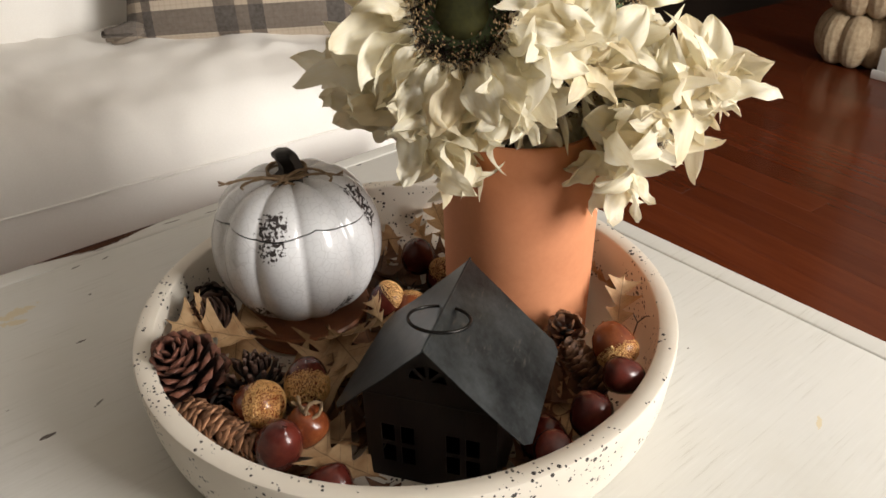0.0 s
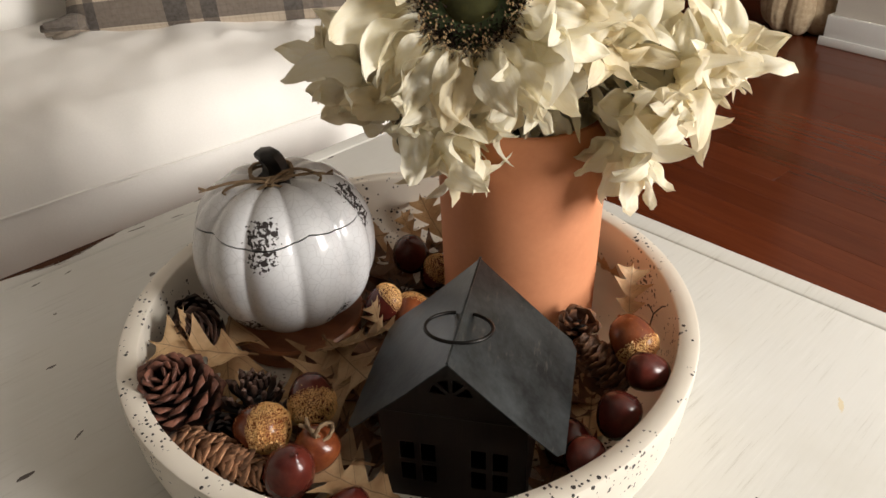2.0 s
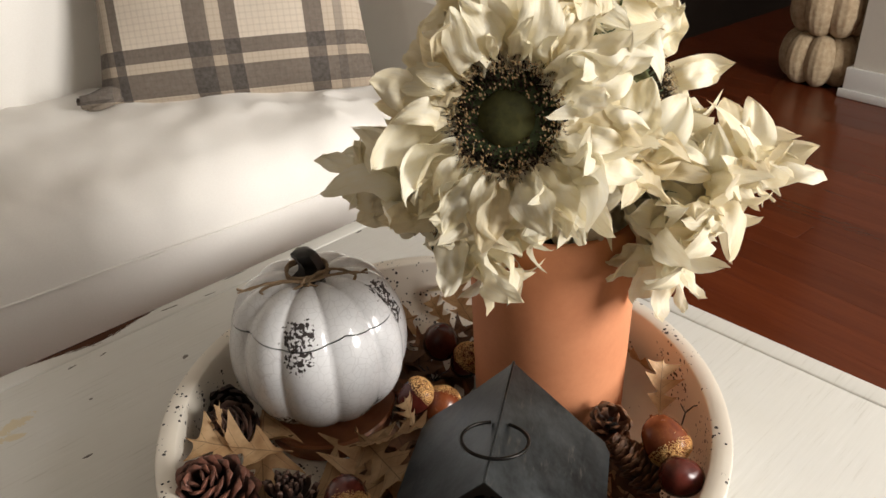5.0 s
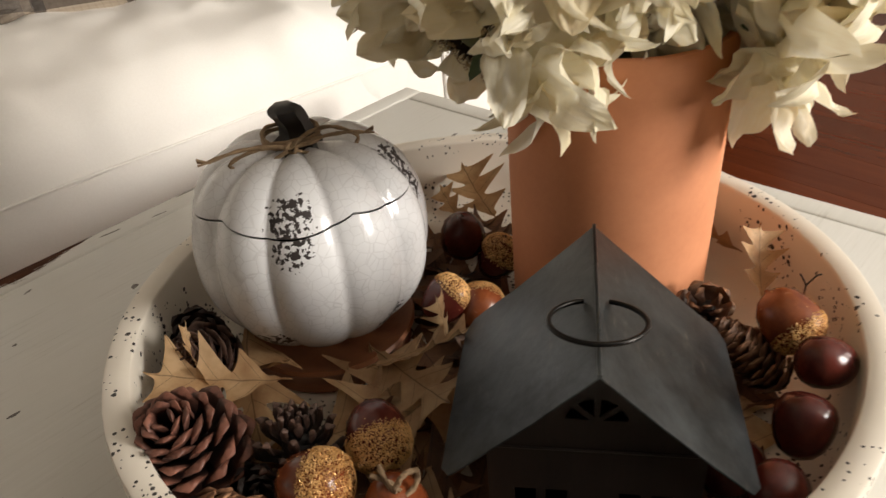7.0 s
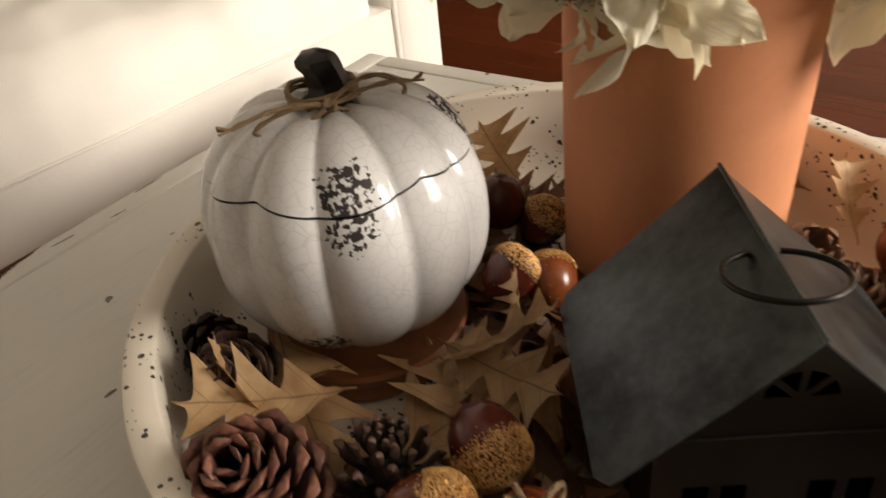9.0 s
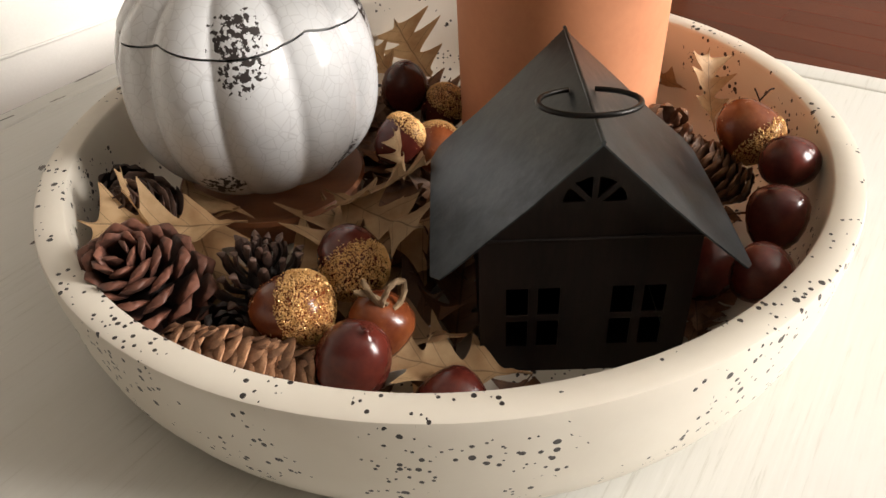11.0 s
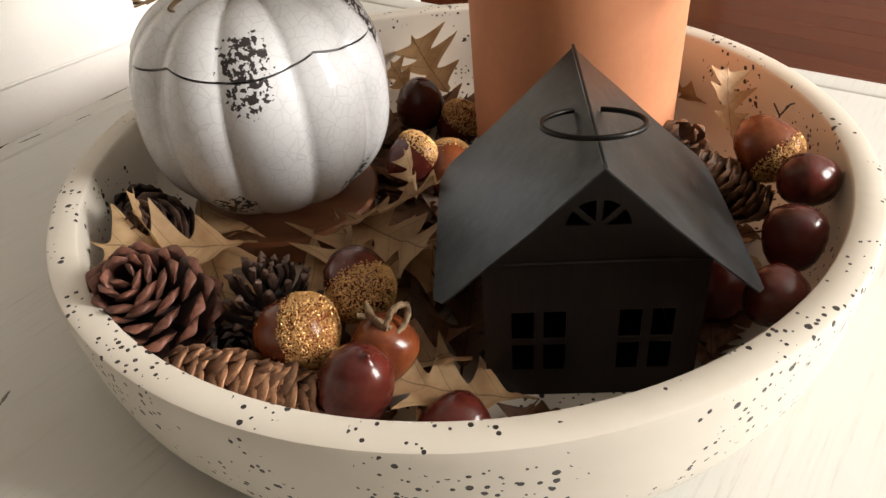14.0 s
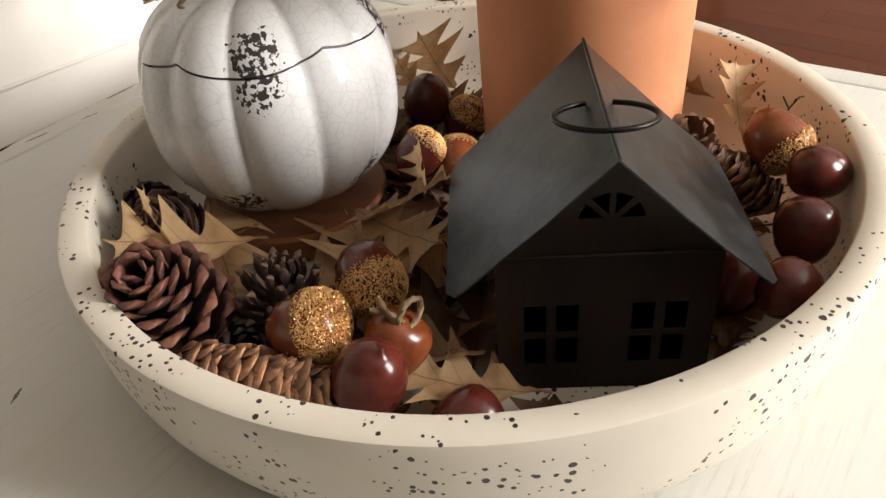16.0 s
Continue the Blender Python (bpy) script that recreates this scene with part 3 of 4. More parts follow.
def pillow_mesh():
    n = 30
    front, back = [], []
    for j in range(n + 1):
        v = j / n
        ra, rb = [], []
        for i in range(n + 1):
            u = i / n
            e = (math.sin(math.pi * u) * math.sin(math.pi * v)) ** 0.42
            pull = 0.02 * math.sin(math.pi * u) * max(0, 2 * v - 1) ** 3
            x = (u - 0.5) * PW - 0.02 * (2 * u - 1) ** 3 * math.sin(math.pi * v)
            z = v * PW * 0.98 - pull
            q = 0.006 * noise.noise(Vector((x * 9, z * 9, 3)))
            ra.append((x, -0.075 * e + q, z))
            rb.append((x, 0.075 * e + q, z))
        front.append(ra)
        back.append(rb)
    bm = sheet(front)
    b2 = sheet(back)
    me = bpy.data.meshes.new("t")
    b2.to_mesh(me)
    b2.free()
    bm.from_mesh(me)
    bpy.data.meshes.remove(me)
    bmesh.ops.remove_doubles(bm, verts=bm.verts[:], dist=1e-4)
    return bm


pm = pose(-0.268, 1.395, 0.506, 0, 0, 2) @ pose(0, 0, 0, -22, -1.0, 0) @ Matrix.Scale(0.87, 4)
pillow = thing("throw_pillow", pm, "grey and cream plaid throw pillow with a knotted corner", "pillow")
part("cover", pillow_mesh(), M_PLAID, pillow)
for k in range(7):
    a = k * 0.55
    bm = bmesh.new()
    tube(bm, bez((-PW / 2 + 0.04, -0.02, 0.03), (-PW / 2 + 0.01, -0.03 + 0.01 * math.sin(a * 3), 0.03 + 0.02 * math.cos(a)), (-PW / 2 - 0.022 + 0.012 * math.sin(a * 2), -0.03 + 0.014 * math.cos(a * 2), 0.012 + 0.014 * math.sin(a)), 8), 0.012, 8, lambda t: 1.0 - 0.45 * t)
    part("corner_fold", bm, M_PLAID, pillow)

# ---------------------------------------------------------------- coffee table
TL, TW = 1.25, 0.80
TM = Matrix.Translation((T_CORNER.x, T_CORNER.y, 0)) @ Matrix.Rotation(T_ANG, 4, "Z")   # x runs back from the far corner, y across
table = thing("coffee_table", TM, "worn white painted wooden coffee table with chipped edges", "table")
BW, TT = 0.026, 0.03
part("tabletop", boxed(-TL + BW + 0.0008, -TW + BW + 0.0008, TABLE_Z - TT, -BW - 0.0008, -BW - 0.0008, TABLE_Z - 0.0005, bevel=0.0012), M_TABLE, table)


def border(x0, y0, x1, y1):
    return boxed(x0, y0, TABLE_Z - TT, x1, y1, TABLE_Z, bevel=0.003, seg=3)


part("border_board", border(-TL, -BW, 0, 0), M_TABLE, table, "border board with bare dark wood along its edge")
part("border_board", border(-TL, -TW, 0, -TW + BW), M_TABLE, table)
part("border_board", border(-BW, -TW + BW + 0.0006, 0, -BW - 0.0006), M_TABLE, table)
part("border_board", border(-TL, -TW + BW + 0.0006, -TL + BW, -BW - 0.0006), M_TABLE, table)
for x0, y0, x1, y1 in ((-TL + 0.06, -0.06, -0.06, -0.04), (-TL + 0.06, -TW + 0.04, -0.06, -TW + 0.06), (-0.06, -TW + 0.06, -0.04, -0.06), (-TL + 0.04, -TW + 0.06, -TL + 0.06, -0.06)):
    part("apron", boxed(x0, y0, TABLE_Z - TT - 0.08, x1, y1, TABLE_Z - TT), M_TABLE, table)
for x in (-TL + 0.06, -0.06):
    for y in (-TW + 0.06, -0.06):
        part("leg", lathe([(0, 0), (0.016, 0), (0.02, 0.05), (0.026, 0.22), (0.022, 0.27), (0.03, 0.30), (0.03, TABLE_Z - TT), (0, TABLE_Z - TT)], 20), M_TABLE, table, "", pose(x, y, 0))

# ---------------------------------------------------------------- tray
TRAY = Vector((-0.021, 0.597, TABLE_Z))
TR, TH, TWALL = 0.2230, 0.0775, 0.0155
prof = [(0, 0.0), (0.188, 0.0), (0.2015, 0.003), (0.2115, 0.011), (0.2172, 0.024), (0.2205, 0.040), (TR - 0.001, 0.058), (TR, 0.066), (TR, 0.0742), (TR - 0.0008, 0.0768), (TR - 0.0025, TH), (TR - 0.0145, TH), (TR - TWALL + 0.0004, TH - 0.0006), (TR - TWALL - 0.0002, TH - 0.0025), (TR - TWALL - 0.001, 0.040), (TR - 0.021, 0.022), (TR - 0.034, 0.012), (0.165, 0.009), (0, 0.009)]
tray = solid("round_tray", lathe(prof, 128), M_SPECK, Matrix.Translation(TRAY), "round cream ceramic tray with black speckles", "tray", angle=50)
FLOOR_Z = TABLE_Z + 0.009

# ---------------------------------------------------------------- terracotta pot
POT = Vector((0.0805, 0.651, FLOOR_Z))
PR0, PR1, PH = 0.0655, 0.0685, 0.203
solid("terracotta_pot", lathe([(0, 0), (PR0 - 0.003, 0), (PR0, 0.003), (PR1, PH - 0.003), (PR1 - 0.002, PH), (PR1 - 0.006, PH), (PR1 - 0.008, PH - 0.003), (PR0 - 0.008, 0.01), (0, 0.01)], 96), M_TERRA, Matrix.Translation(POT), "smooth orange terracotta pot holding cream flowers", "flower pot")

# ---------------------------------------------------------------- pumpkin jar
PUMP = Vector((-0.1177, 0.6593, FLOOR_Z + 0.024))
RIBS = 11
PUR, PUH = 0.0750, 0.135


def pump(theta, phi, grow=0.0):
    """The pumpkin's skin at an angle round and an angle down from the top."""
    rib = abs(math.cos(RIBS * theta / 2)) ** 0.75
    s, c = math.sin(phi), math.cos(phi)
    r = PUR * (abs(s) ** 0.82) * (0.938 + 0.062 * rib * min(1, s * 1.6)) + grow * s
    z = PUH / 2 * (1 + (abs(c) ** 0.9) * (1 if c > 0 else -1)) - 0.006 * math.exp(-(phi / 0.3) ** 2) + 0.0025 * (rib - 0.5) * max(0, c) + grow * c
    return (r * math.cos(theta), r * math.sin(theta), z)


def seam(theta):
    return radians(54.5 + 6 * abs(math.sin(2.5 * (theta - radians(-141.7)))) ** 0.8)


pumpkin = thing("pumpkin_jar", Matrix.Translation(PUMP) @ Matrix.Rotation(radians(3.7), 4, "Z"), "white crackle glazed ceramic pumpkin jar, lid closed", "jar")


def on_pump(theta_deg, phi_deg):
    t = radians(theta_deg)
    return pump(t, radians(phi_deg))


M_CRACK = crackle("crackle_glaze", [(on_pump(-102.7, 51), 0.0108, 0.9), (on_pump(-102.7, 65), 0.0100, 0.9), (on_pump(-16, 50), 0.0100, 0.6), (on_pump(-16, 66), 0.008, 0.8), (on_pump(-124, 124), 0.0100, 1.2), (on_pump(-55, 126), 0.0100, 1.2)])
SEG = RIBS * 14
th = [2 * math.pi * i / SEG for i in range(SEG)]
body = [[pump(t, seam(t) + 0.018 + (math.pi * 0.985 - seam(t) - 0.018) * j / 36) for t in th] for j in range(37)]
lip = [[pump(t, seam(t) + 0.018, -0.004) for t in th]]
bm = sheet(lip + body, closed=True)
bmesh.ops.holes_fill(bm, edges=[e for e in bm.edges if e.is_boundary and e.verts[0].co.z < 0.02], sides=0)
part("body", bm, M_CRACK, pumpkin, "", None, 60)
lid_rows = [[pump(t, 0.06 + (seam(t) - 0.06) * j / 26, 0.0008) for t in th] for j in range(27)] + [[pump(t, seam(t) + 0.004, -0.002) for t in th], [pump(t, seam(t) + 0.004, -0.006) for t in th]]
bm = sheet(lid_rows, closed=True)
bmesh.ops.holes_fill(bm, edges=[e for e in bm.edges if e.is_boundary and Vector(e.verts[0].co.xy).length < 0.02], sides=0)
lid = part("lid", bm, M_CRACK, pumpkin, "scalloped crackle glazed lid", None, 60)
# the bent, faceted stalk
bm = bmesh.new()
rings = []
for j, (z, r, ox, oy) in enumerate([(0.115, 0.0235, 0, 0), (0.119, 0.0210, 0, 0), (0.124, 0.0140, 0.0012, 0), (0.1285, 0.0100, 0.0022, 0), (0.1335, 0.0088, 0.0015, 0), (0.138, 0.0092, 0.0, 0), (0.142, 0.0098, -0.002, -0.001), (0.1455, 0.0090, -0.003, -0.002), (0.1475, 0.0066, -0.0035, -0.002), (0.1483, 0.0032, -0.0035, -0.002)]):
    ring = []
    for k in range(18):
        a = 2 * math.pi * k / 18
        rr = r * (1 + (0.22 if j < 2 else 0.09) * math.cos(6 * a))
        ring.append((ox + rr * math.cos(a), oy + rr * math.sin(a), z + (0.003 * math.cos(6 * a) if j == 0 else 0)))
    rings.append(ring)
bm = sheet(rings, closed=True)
bmesh.ops.holes_fill(bm, edges=[e for e in bm.edges if e.is_boundary and e.verts[0].co.z > 0.12], sides=0)
part("stalk", bm, M_STEM, lid, "dark bronze glazed stalk", pose(0, 0, 0.008))
bm = bmesh.new()
for k in range(2):
    tube(bm, [(0.0165 * math.cos(a) - 0.002, 0.0165 * math.sin(a), 0.1265 + 0.003 * k + 0.001 * math.sin(3 * a)) for a in (2 * math.pi * i / 28 for i in range(29))], 0.0013, 7, None, 0.25)
K = Vector((-0.004, -0.0175, 0.1270))
for pts in (
    bez(K, K + Vector((0.020, -0.004, 0.020)), K + Vector((0.040, 0.006, -0.002)), 14) + bez(K + Vector((0.040, 0.006, -0.004)), K + Vector((0.034, -0.002, -0.016)), K + Vector((0.002, -0.001, -0.001)), 14),
    bez(K, K + Vector((-0.018, 0.000, 0.006)), K + Vector((-0.034, 0.004, -0.004)), 12) + bez(K + Vector((-0.036, 0.004, -0.006)), K + Vector((-0.028, -0.006, -0.012)), K + Vector((-0.002, -0.001, -0.001)), 12),
    bez(K, K + Vector((0.026, -0.002, 0.008)), K + Vector((0.044, 0.006, -0.001)), 12),
    bez(K, K + Vector((-0.02, -0.004, 0.010)), K + Vector((-0.046, -0.004, 0.002)), 12),
):
    tube(bm, pts, 0.0011, 7, None, 0.28)
for sgn, e in ((1, K + Vector((0.044, 0.006, -0.001))), (-1, K + Vector((-0.046, -0.004, 0.002)))):
    for k in range(6):
        d = Vector((sgn * 0.006, 0.002 * math.sin(k * 2), 0.002 * math.cos(k * 2) + 0.001))
        tube(bm, [e, e + d * 0.6, e + d], 0.0006, 5)
tube(bm, [K + Vector((0.003 * math.cos(a), 0.002 * math.sin(2 * a), 0.003 * math.sin(a))) for a in (i * 0.5 for i in range(14))], 0.0012, 6)
part("twine_bow", bm, M_TWINE, lid, "brown jute twine bow", pose(0, 0, 0.008))
solid("saucer", lathe([(0, 0), (0.050, 0), (0.055, 0.003), (0.0545, 0.007), (0.0555, 0.013), (0.0590, 0.0200), (0.0575, 0.0225), (0.053, 0.0215), (0.047, 0.0195), (0, 0.0185)], 64), M_SAUCER, Matrix.Translation((PUMP.x, PUMP.y, FLOOR_Z)), "glossy brown clay saucer under the pumpkin jar", "saucer")

# ---------------------------------------------------------------- tin house
RIDGE0, RIDGE1 = Vector((-0.0095, 0.4434)), Vector((0.0286, 0.5495))
hd = (RIDGE1 - RIDGE0).normalized()
HL = (RIDGE1 - RIDGE0).length
HANG = math.atan2(hd.y, hd.x) - math.pi / 2
HZ = 0.573 - FLOOR_Z           # ridge above the tray floor
HM = Matrix.Translation((RIDGE0.x, RIDGE0.y, FLOOR_Z)) @ Matrix.Rotation(HANG, 4, "Z")   # y runs along the ridge from the front
house = thing("tin_house_lantern", HM, "small dark tin house lantern with cut-out windows and a wire ring", "lantern")
HW, EAVE, DROP = 0.0485, 0.0725, 0.0690
slope = DROP / EAVE
eave_z = HZ - slope * HW - 0.002
eave_zl = HZ - DROP / 0.0705 * HW - 0.003


def rect(cx, cz, w, h):
    return [(cx - w / 2, cz - h / 2), (cx + w / 2, cz - h / 2), (cx + w / 2, cz + h / 2), (cx - w / 2, cz + h / 2)]


def gable(holes):
    return plate([(-HW, 0), (HW, 0), (HW, eave_z), (0, HZ - 0.002), (-HW, eave_zl)], holes, 0.0008)


panes = [rect(sx * 0.0240 + dx * 0.0072, 0.0352 + dz * 0.0100, 0.0100, 0.0162) for sx in (-1, 1) for dx in (-1, 1) for dz in (-1, 1)]
fan = []
for k in range(4):
    a0, a1 = math.pi * k / 4 + 0.10, math.pi * (k + 1) / 4 - 0.10
    fan.append([(0.0032 * math.cos((a0 + a1) / 2), 0.0985 + 0.0032 * math.sin((a0 + a1) / 2))] + [(0.0135 * math.cos(a), 0.0985 + 0.0135 * math.sin(a)) for a in (a0 + (a1 - a0) * j / 5 for j in range(6))])
part("front_wall", gable(panes + fan), M_TIN, house, "front wall with square panes and a fan light", pose(0, 0.006, 0), 20)
part("back_wall", gable([]), M_TIN, house, "", pose(0, HL - 0.007, 0), 20)
for sx in (-1, 1):
    part("side_wall", boxed(-0.0004, 0.0072, 0, 0.0004, HL - 0.0072, eave_zl), M_TIN, house, "", pose(sx * (HW - 0.0006), 0, 0))
part("base_plate", boxed(-HW + 0.002, 0.0075, 0.0, HW - 0.002, HL - 0.0075, 0.001), M_TIN, house)
bm = bmesh.new()
tube(bm, [(-HW, 0.0056, eave_zl), (0, 0.0056, eave_zl), (HW, 0.0056, eave_zl)], 0.0007, 6)
part("seam_rib", bm, M_TIN, house)
for sx in (-1, 1):
    # a sheet with rounded lower corners, faintly dished
    rows = []
    n = 16
    for j in range(n + 1):
        s = j / n
        inset = 0.0
        d = 1 - s
        if d < 0.09:
            k = 1 - d / 0.09
            inset = 0.0075 * (1 - math.sqrt(max(0, 1 - k * k)))
        y0, y1 = -0.001 + inset, HL + 0.001 - inset
        EV = EAVE if sx > 0 else 0.0705
        rows.append([(sx * s * EV, y0 + (y1 - y0) * i / 14, HZ - s * DROP - 0.0014 * math.sin(math.pi * s) + 0.0009 * math.sin(math.pi * i / 14) * s + 0.0006 * noise.noise(Vector((s * 4, i * 0.4, sx)))) for i in range(15)])
    bm = sheet(rows)
    bmesh.ops.recalc_face_normals(bm, faces=bm.faces[:])
    r = bmesh.ops.solidify(bm, geom=bm.faces[:], thickness=0.0008)
    part("roof_panel", bm, M_ROOF if sx > 0 else M_ROOF_SMOOTH, house, "scuffed grey-black tin roof sheet" if sx > 0 else "smooth grey-black tin roof sheet", None, 35)
bm = bmesh.new()
tube(bm, [(0, -0.001 + (HL + 0.002) * i / 8, HZ + 0.0002) for i in range(9)], 0.0010, 8)
part("ridge_cap", bm, M_ROOF, house)
RY, RRAD = HL * 0.31, 0.0215
ring = []
for i in range(41):
    a = radians(106) + radians(328) * i / 40
    ring.append((RRAD * math.cos(a), RY + RRAD * 0.95 * math.sin(a), HZ - 0.0006 - 0.0042 * math.sin(a)))
bm = bmesh.new()
tube(bm, ring, 0.00125, 10)
part("wire_ring", bm, M_WIRE, house, "black wire hanging ring")

# ---------------------------------------------------------------- flowers
def petal(bend, seed, L=0.058, W=0.0158):
    """A pointed cloth petal along x, creased, waved and bent."""
    rows = []
    nu, nv = 14, 8
    for i in range(nu + 1):
        u = i / nu
        w = W * min(1.0, 0.28 + (u / 0.42) ** 0.8 * 0.72) * max(0.0, 1 - u ** 3.4) ** 0.85 * (1 + 0.10 * math.sin(11 * u + seed)) + 0.0002
        row = []
        for j in range(nv + 1):
            v = 2 * j / nv - 1
            a = bend * u * u + 0.45 * math.sin(4.2 * u + seed)
            x = L * u * math.cos(a * 0.5) - 0.0
            z = L * u * math.sin(a * 0.55) + 0.0045 * (v * v) * (1 - 0.4 * u) * math.cos(seed * 1.7 + u * 2.0)
            z += 0.0085 * noise.noise(Vector((u * 4.5 + seed * 3, v * 1.6, seed))) + 0.0030 * math.sin(10 * u + 4 * v + seed) * abs(v) ** 1.5 + 0.0020 * abs(v)
            y = v * w + 0.004 * math.sin(2.4 * u + seed * 2) * u
            row.append((x, y, z))
        rows.append(row)
    return mesh("petal", sheet(rows), M_PETAL, 180)


PETALS = [petal(b, s) for b, s in ((-0.2, 0.3), (0.5, 1.1), (-0.9, 2.0), (0.9, 2.9), (-1.4, 3.7), (0.2, 4.6), (-0.5, 5.5), (1.3, 6.1), (-1.1, 7.3), (0.7, 8.2))]


def seed_ring():
    bm = bmesh.new()
    rng = random.Random(3)
    for k in range(1300):
        a, r = rng.uniform(0, 2 * math.pi), 0.0150 + 0.0215 * math.sqrt(rng.random())
        h = 0.004 + 0.005 * rng.random() + (0.003 if r < 0.024 else 0)
        base = Vector((r * math.cos(a), r * math.sin(a), 0.0))
        tip = base + Vector((rng.gauss(0, 0.0014) + 0.002 * math.cos(a), rng.gauss(0, 0.0014) + 0.002 * math.sin(a), h))
        d = 0.0006
        q = [bm.verts.new(base + Vector((d * math.cos(t), d * math.sin(t), 0))) for t in (0, 2.1, 4.2)]
        top = bm.verts.new(tip)
        for i in range(3):
            bm.faces.new((q[i], q[(i + 1) % 3], top))
    return mesh("seed_fringe", bm, M_SEED)


def seed_tips():
    bm = bmesh.new()
    rng = random.Random(8)
    for k in range(420):
        a, r = rng.uniform(0, 2 * math.pi), 0.0160 + 0.020 * math.sqrt(rng.random())
        c = Vector((r * math.cos(a), r * math.sin(a), 0.0065 + 0.004 * rng.random()))
        bmesh.ops.create_icosphere(bm, subdivisions=1, radius=0.00055, matrix=Matrix.Translation(c) @ Matrix.Diagonal((1, 1.6, 0.8, 1)))
    return mesh("seed_tips", bm, M_SEEDTIP)


FRINGE, TIPS = seed_ring(), seed_tips()
EYE = mesh("eye", lathe([(0, 0.0075), (0.006, 0.0072), (0.010, 0.006), (0.014, 0.004), (0.0175, 0.001), (0.0, -0.001)], 40), M_EYE)
CUP = mesh("calyx", lathe([(0, -0.014), (0.006, -0.014), (0.013, -0.009), (0.026, -0.004), (0.031, 0.0), (0.0, 0.0005)], 32), M_GREEN)


def leafy(L, W, seed, material=M_GREEN, bend=-0.5):
    rows = []
    for i in range(13):
        u = i / 12
        w = W * math.sin(math.pi * u ** 0.8) ** 0.9 + 0.0002
        rows.append([(L * u, v * w, L * 0.5 * bend * u * u + 0.18 * W * abs(v) + 0.003 * math.sin(7 * u + 2 * v + seed)) for v in (-1, -0.6, -0.2, 0.2, 0.6, 1)])
    return mesh("leaf", sheet(rows), material, 180)


SEPAL = leafy(0.036, 0.008, 1.0)
GREENS = [leafy(0.048, 0.011, s, M_GREEN, b) for s, b in ((0.5, -0.4), (2.0, -0.9), (3.5, 0.1))]


def sunflower(place, way, scale, seed, label, droop=0.0, rings=((10, 0.036, 58, 0.56), (17, 0.034, 36, 0.84), (21, 0.033, 10, 1.0), (21, 0.030, -18, 1.06), (15, 0.027, -46, 1.0))):
    """A cream cloth sunflower; its local z looks the way that the flower faces."""
    rng = random.Random(seed)
    fm = Matrix.Translation(place) @ frame_to(way, rng.random())
    f = thing("sunflower", fm, label, "flower", "flowers in the pot")
    part("eye", EYE, None, f, "mossy dark green seed head")
    tagged(part("seed_fringe", FRINGE, None, f, "dark brown bristly seed fringe"), kind="stuff")
    tagged(part("pale_fleck", TIPS, None, f), kind="stuff")
    part("calyx", CUP, None, f)
    up = fm.to_3x3().inverted() @ Vector((0, 0, 1))
    for n, r0, tilt, size in rings:
        off = rng.random() * 6
        for k in range(n):
            a = off + 2 * math.pi * k / n + rng.uniform(-0.13, 0.13)
            # petals that point down hang, those on top stand up
            hang = (math.cos(a) * up.x + math.sin(a) * up.y)
            t = radians(tilt + rng.uniform(-24, 24) + droop * min(0, hang) * 40)
            s = size * scale * rng.uniform(0.86, 1.12)
            m = Matrix.Rotation(a, 4, "Z") @ Matrix.Translation((r0, 0, 0.001)) @ Matrix.Rotation(-t, 4, "Y") @ Matrix.Rotation(radians(rng.uniform(-65, 65)), 4, "X") @ Matrix.Diagonal((s, s * rng.uniform(0.85, 1.25), s, 1))
            part("petal", rng.choice(PETALS), None, f, "", m)
    for k in range(9):
        a = 2 * math.pi * k / 9
        part("sepal", SEPAL, None, f, "", Matrix.Rotation(a, 4, "Z") @ pose(0.022, 0, -0.006, 0, 28, 0))
    # stem down into the pot, bowed clear of the rim
    foot = Vector((POT.x + rng.uniform(-0.015, 0.015), POT.y + rng.uniform(-0.015, 0.015), POT.z + 0.03))
    neck = fm @ Vector((0, 0, -0.013))
    mid = Vector((POT.x + (place.x - POT.x) * 0.45, POT.y + (place.y - POT.y) * 0.45, POT.z + PH + 0.02))
    inv = fm.inverted()
    bm = bmesh.new()
    pts = [foot.lerp(mid, i / 6) for i in range(6)] + bez(mid, (mid + neck) / 2 + Vector((0, 0, 0.01)) - Vector(way).normalized() * 0.015, neck, 8)
    tube(bm, [inv @ p for p in pts], 0.0032, 8)
    part("stem", bm, M_GREEN, f, "green plastic stem")
    return f, mid


blooms = [
    (Vector((0.025, 0.556, 0.756)), (-0.22, -0.86, 0.42), 0.90, 11, "large cream cloth sunflower with a dark seed head", 0.9),
    (Vector((-0.014, 0.616, 0.662)), (-0.76, -0.40, -0.62), 0.96, 23, "drooping cream cloth sunflower on the sofa side", 0.8),
    (Vector((0.180, 0.602, 0.654)), (0.64, -0.62, -0.46), 0.94, 37, "drooping cream cloth sunflower on the floor side", 0.9),
    (Vector((0.080, 0.680, 0.785)), (0.05, 0.30, 0.95), 1.05, 41, "cream cloth sunflower at the top of the bunch", 0.4),
    (Vector((0.132, 0.640, 0.746)), (0.40, -0.50, 0.60), 0.90, 59, "cream cloth sunflower facing up and out", 0.8),
    (Vector((0.092, 0.600, 0.683)), (0.24, -0.78, -0.55), 1.00, 67, "cream cloth sunflower hanging over the pot's rim", 0.3),
    (Vector((0.034, 0.614, 0.682)), (-0.34, -0.60, -0.85), 0.90, 71, "cream cloth sunflower tucked low in the bunch", 0.3),
]
for place, way, sc, seed, label, droop in blooms:
    sunflower(place, way, sc, seed, label, droop)
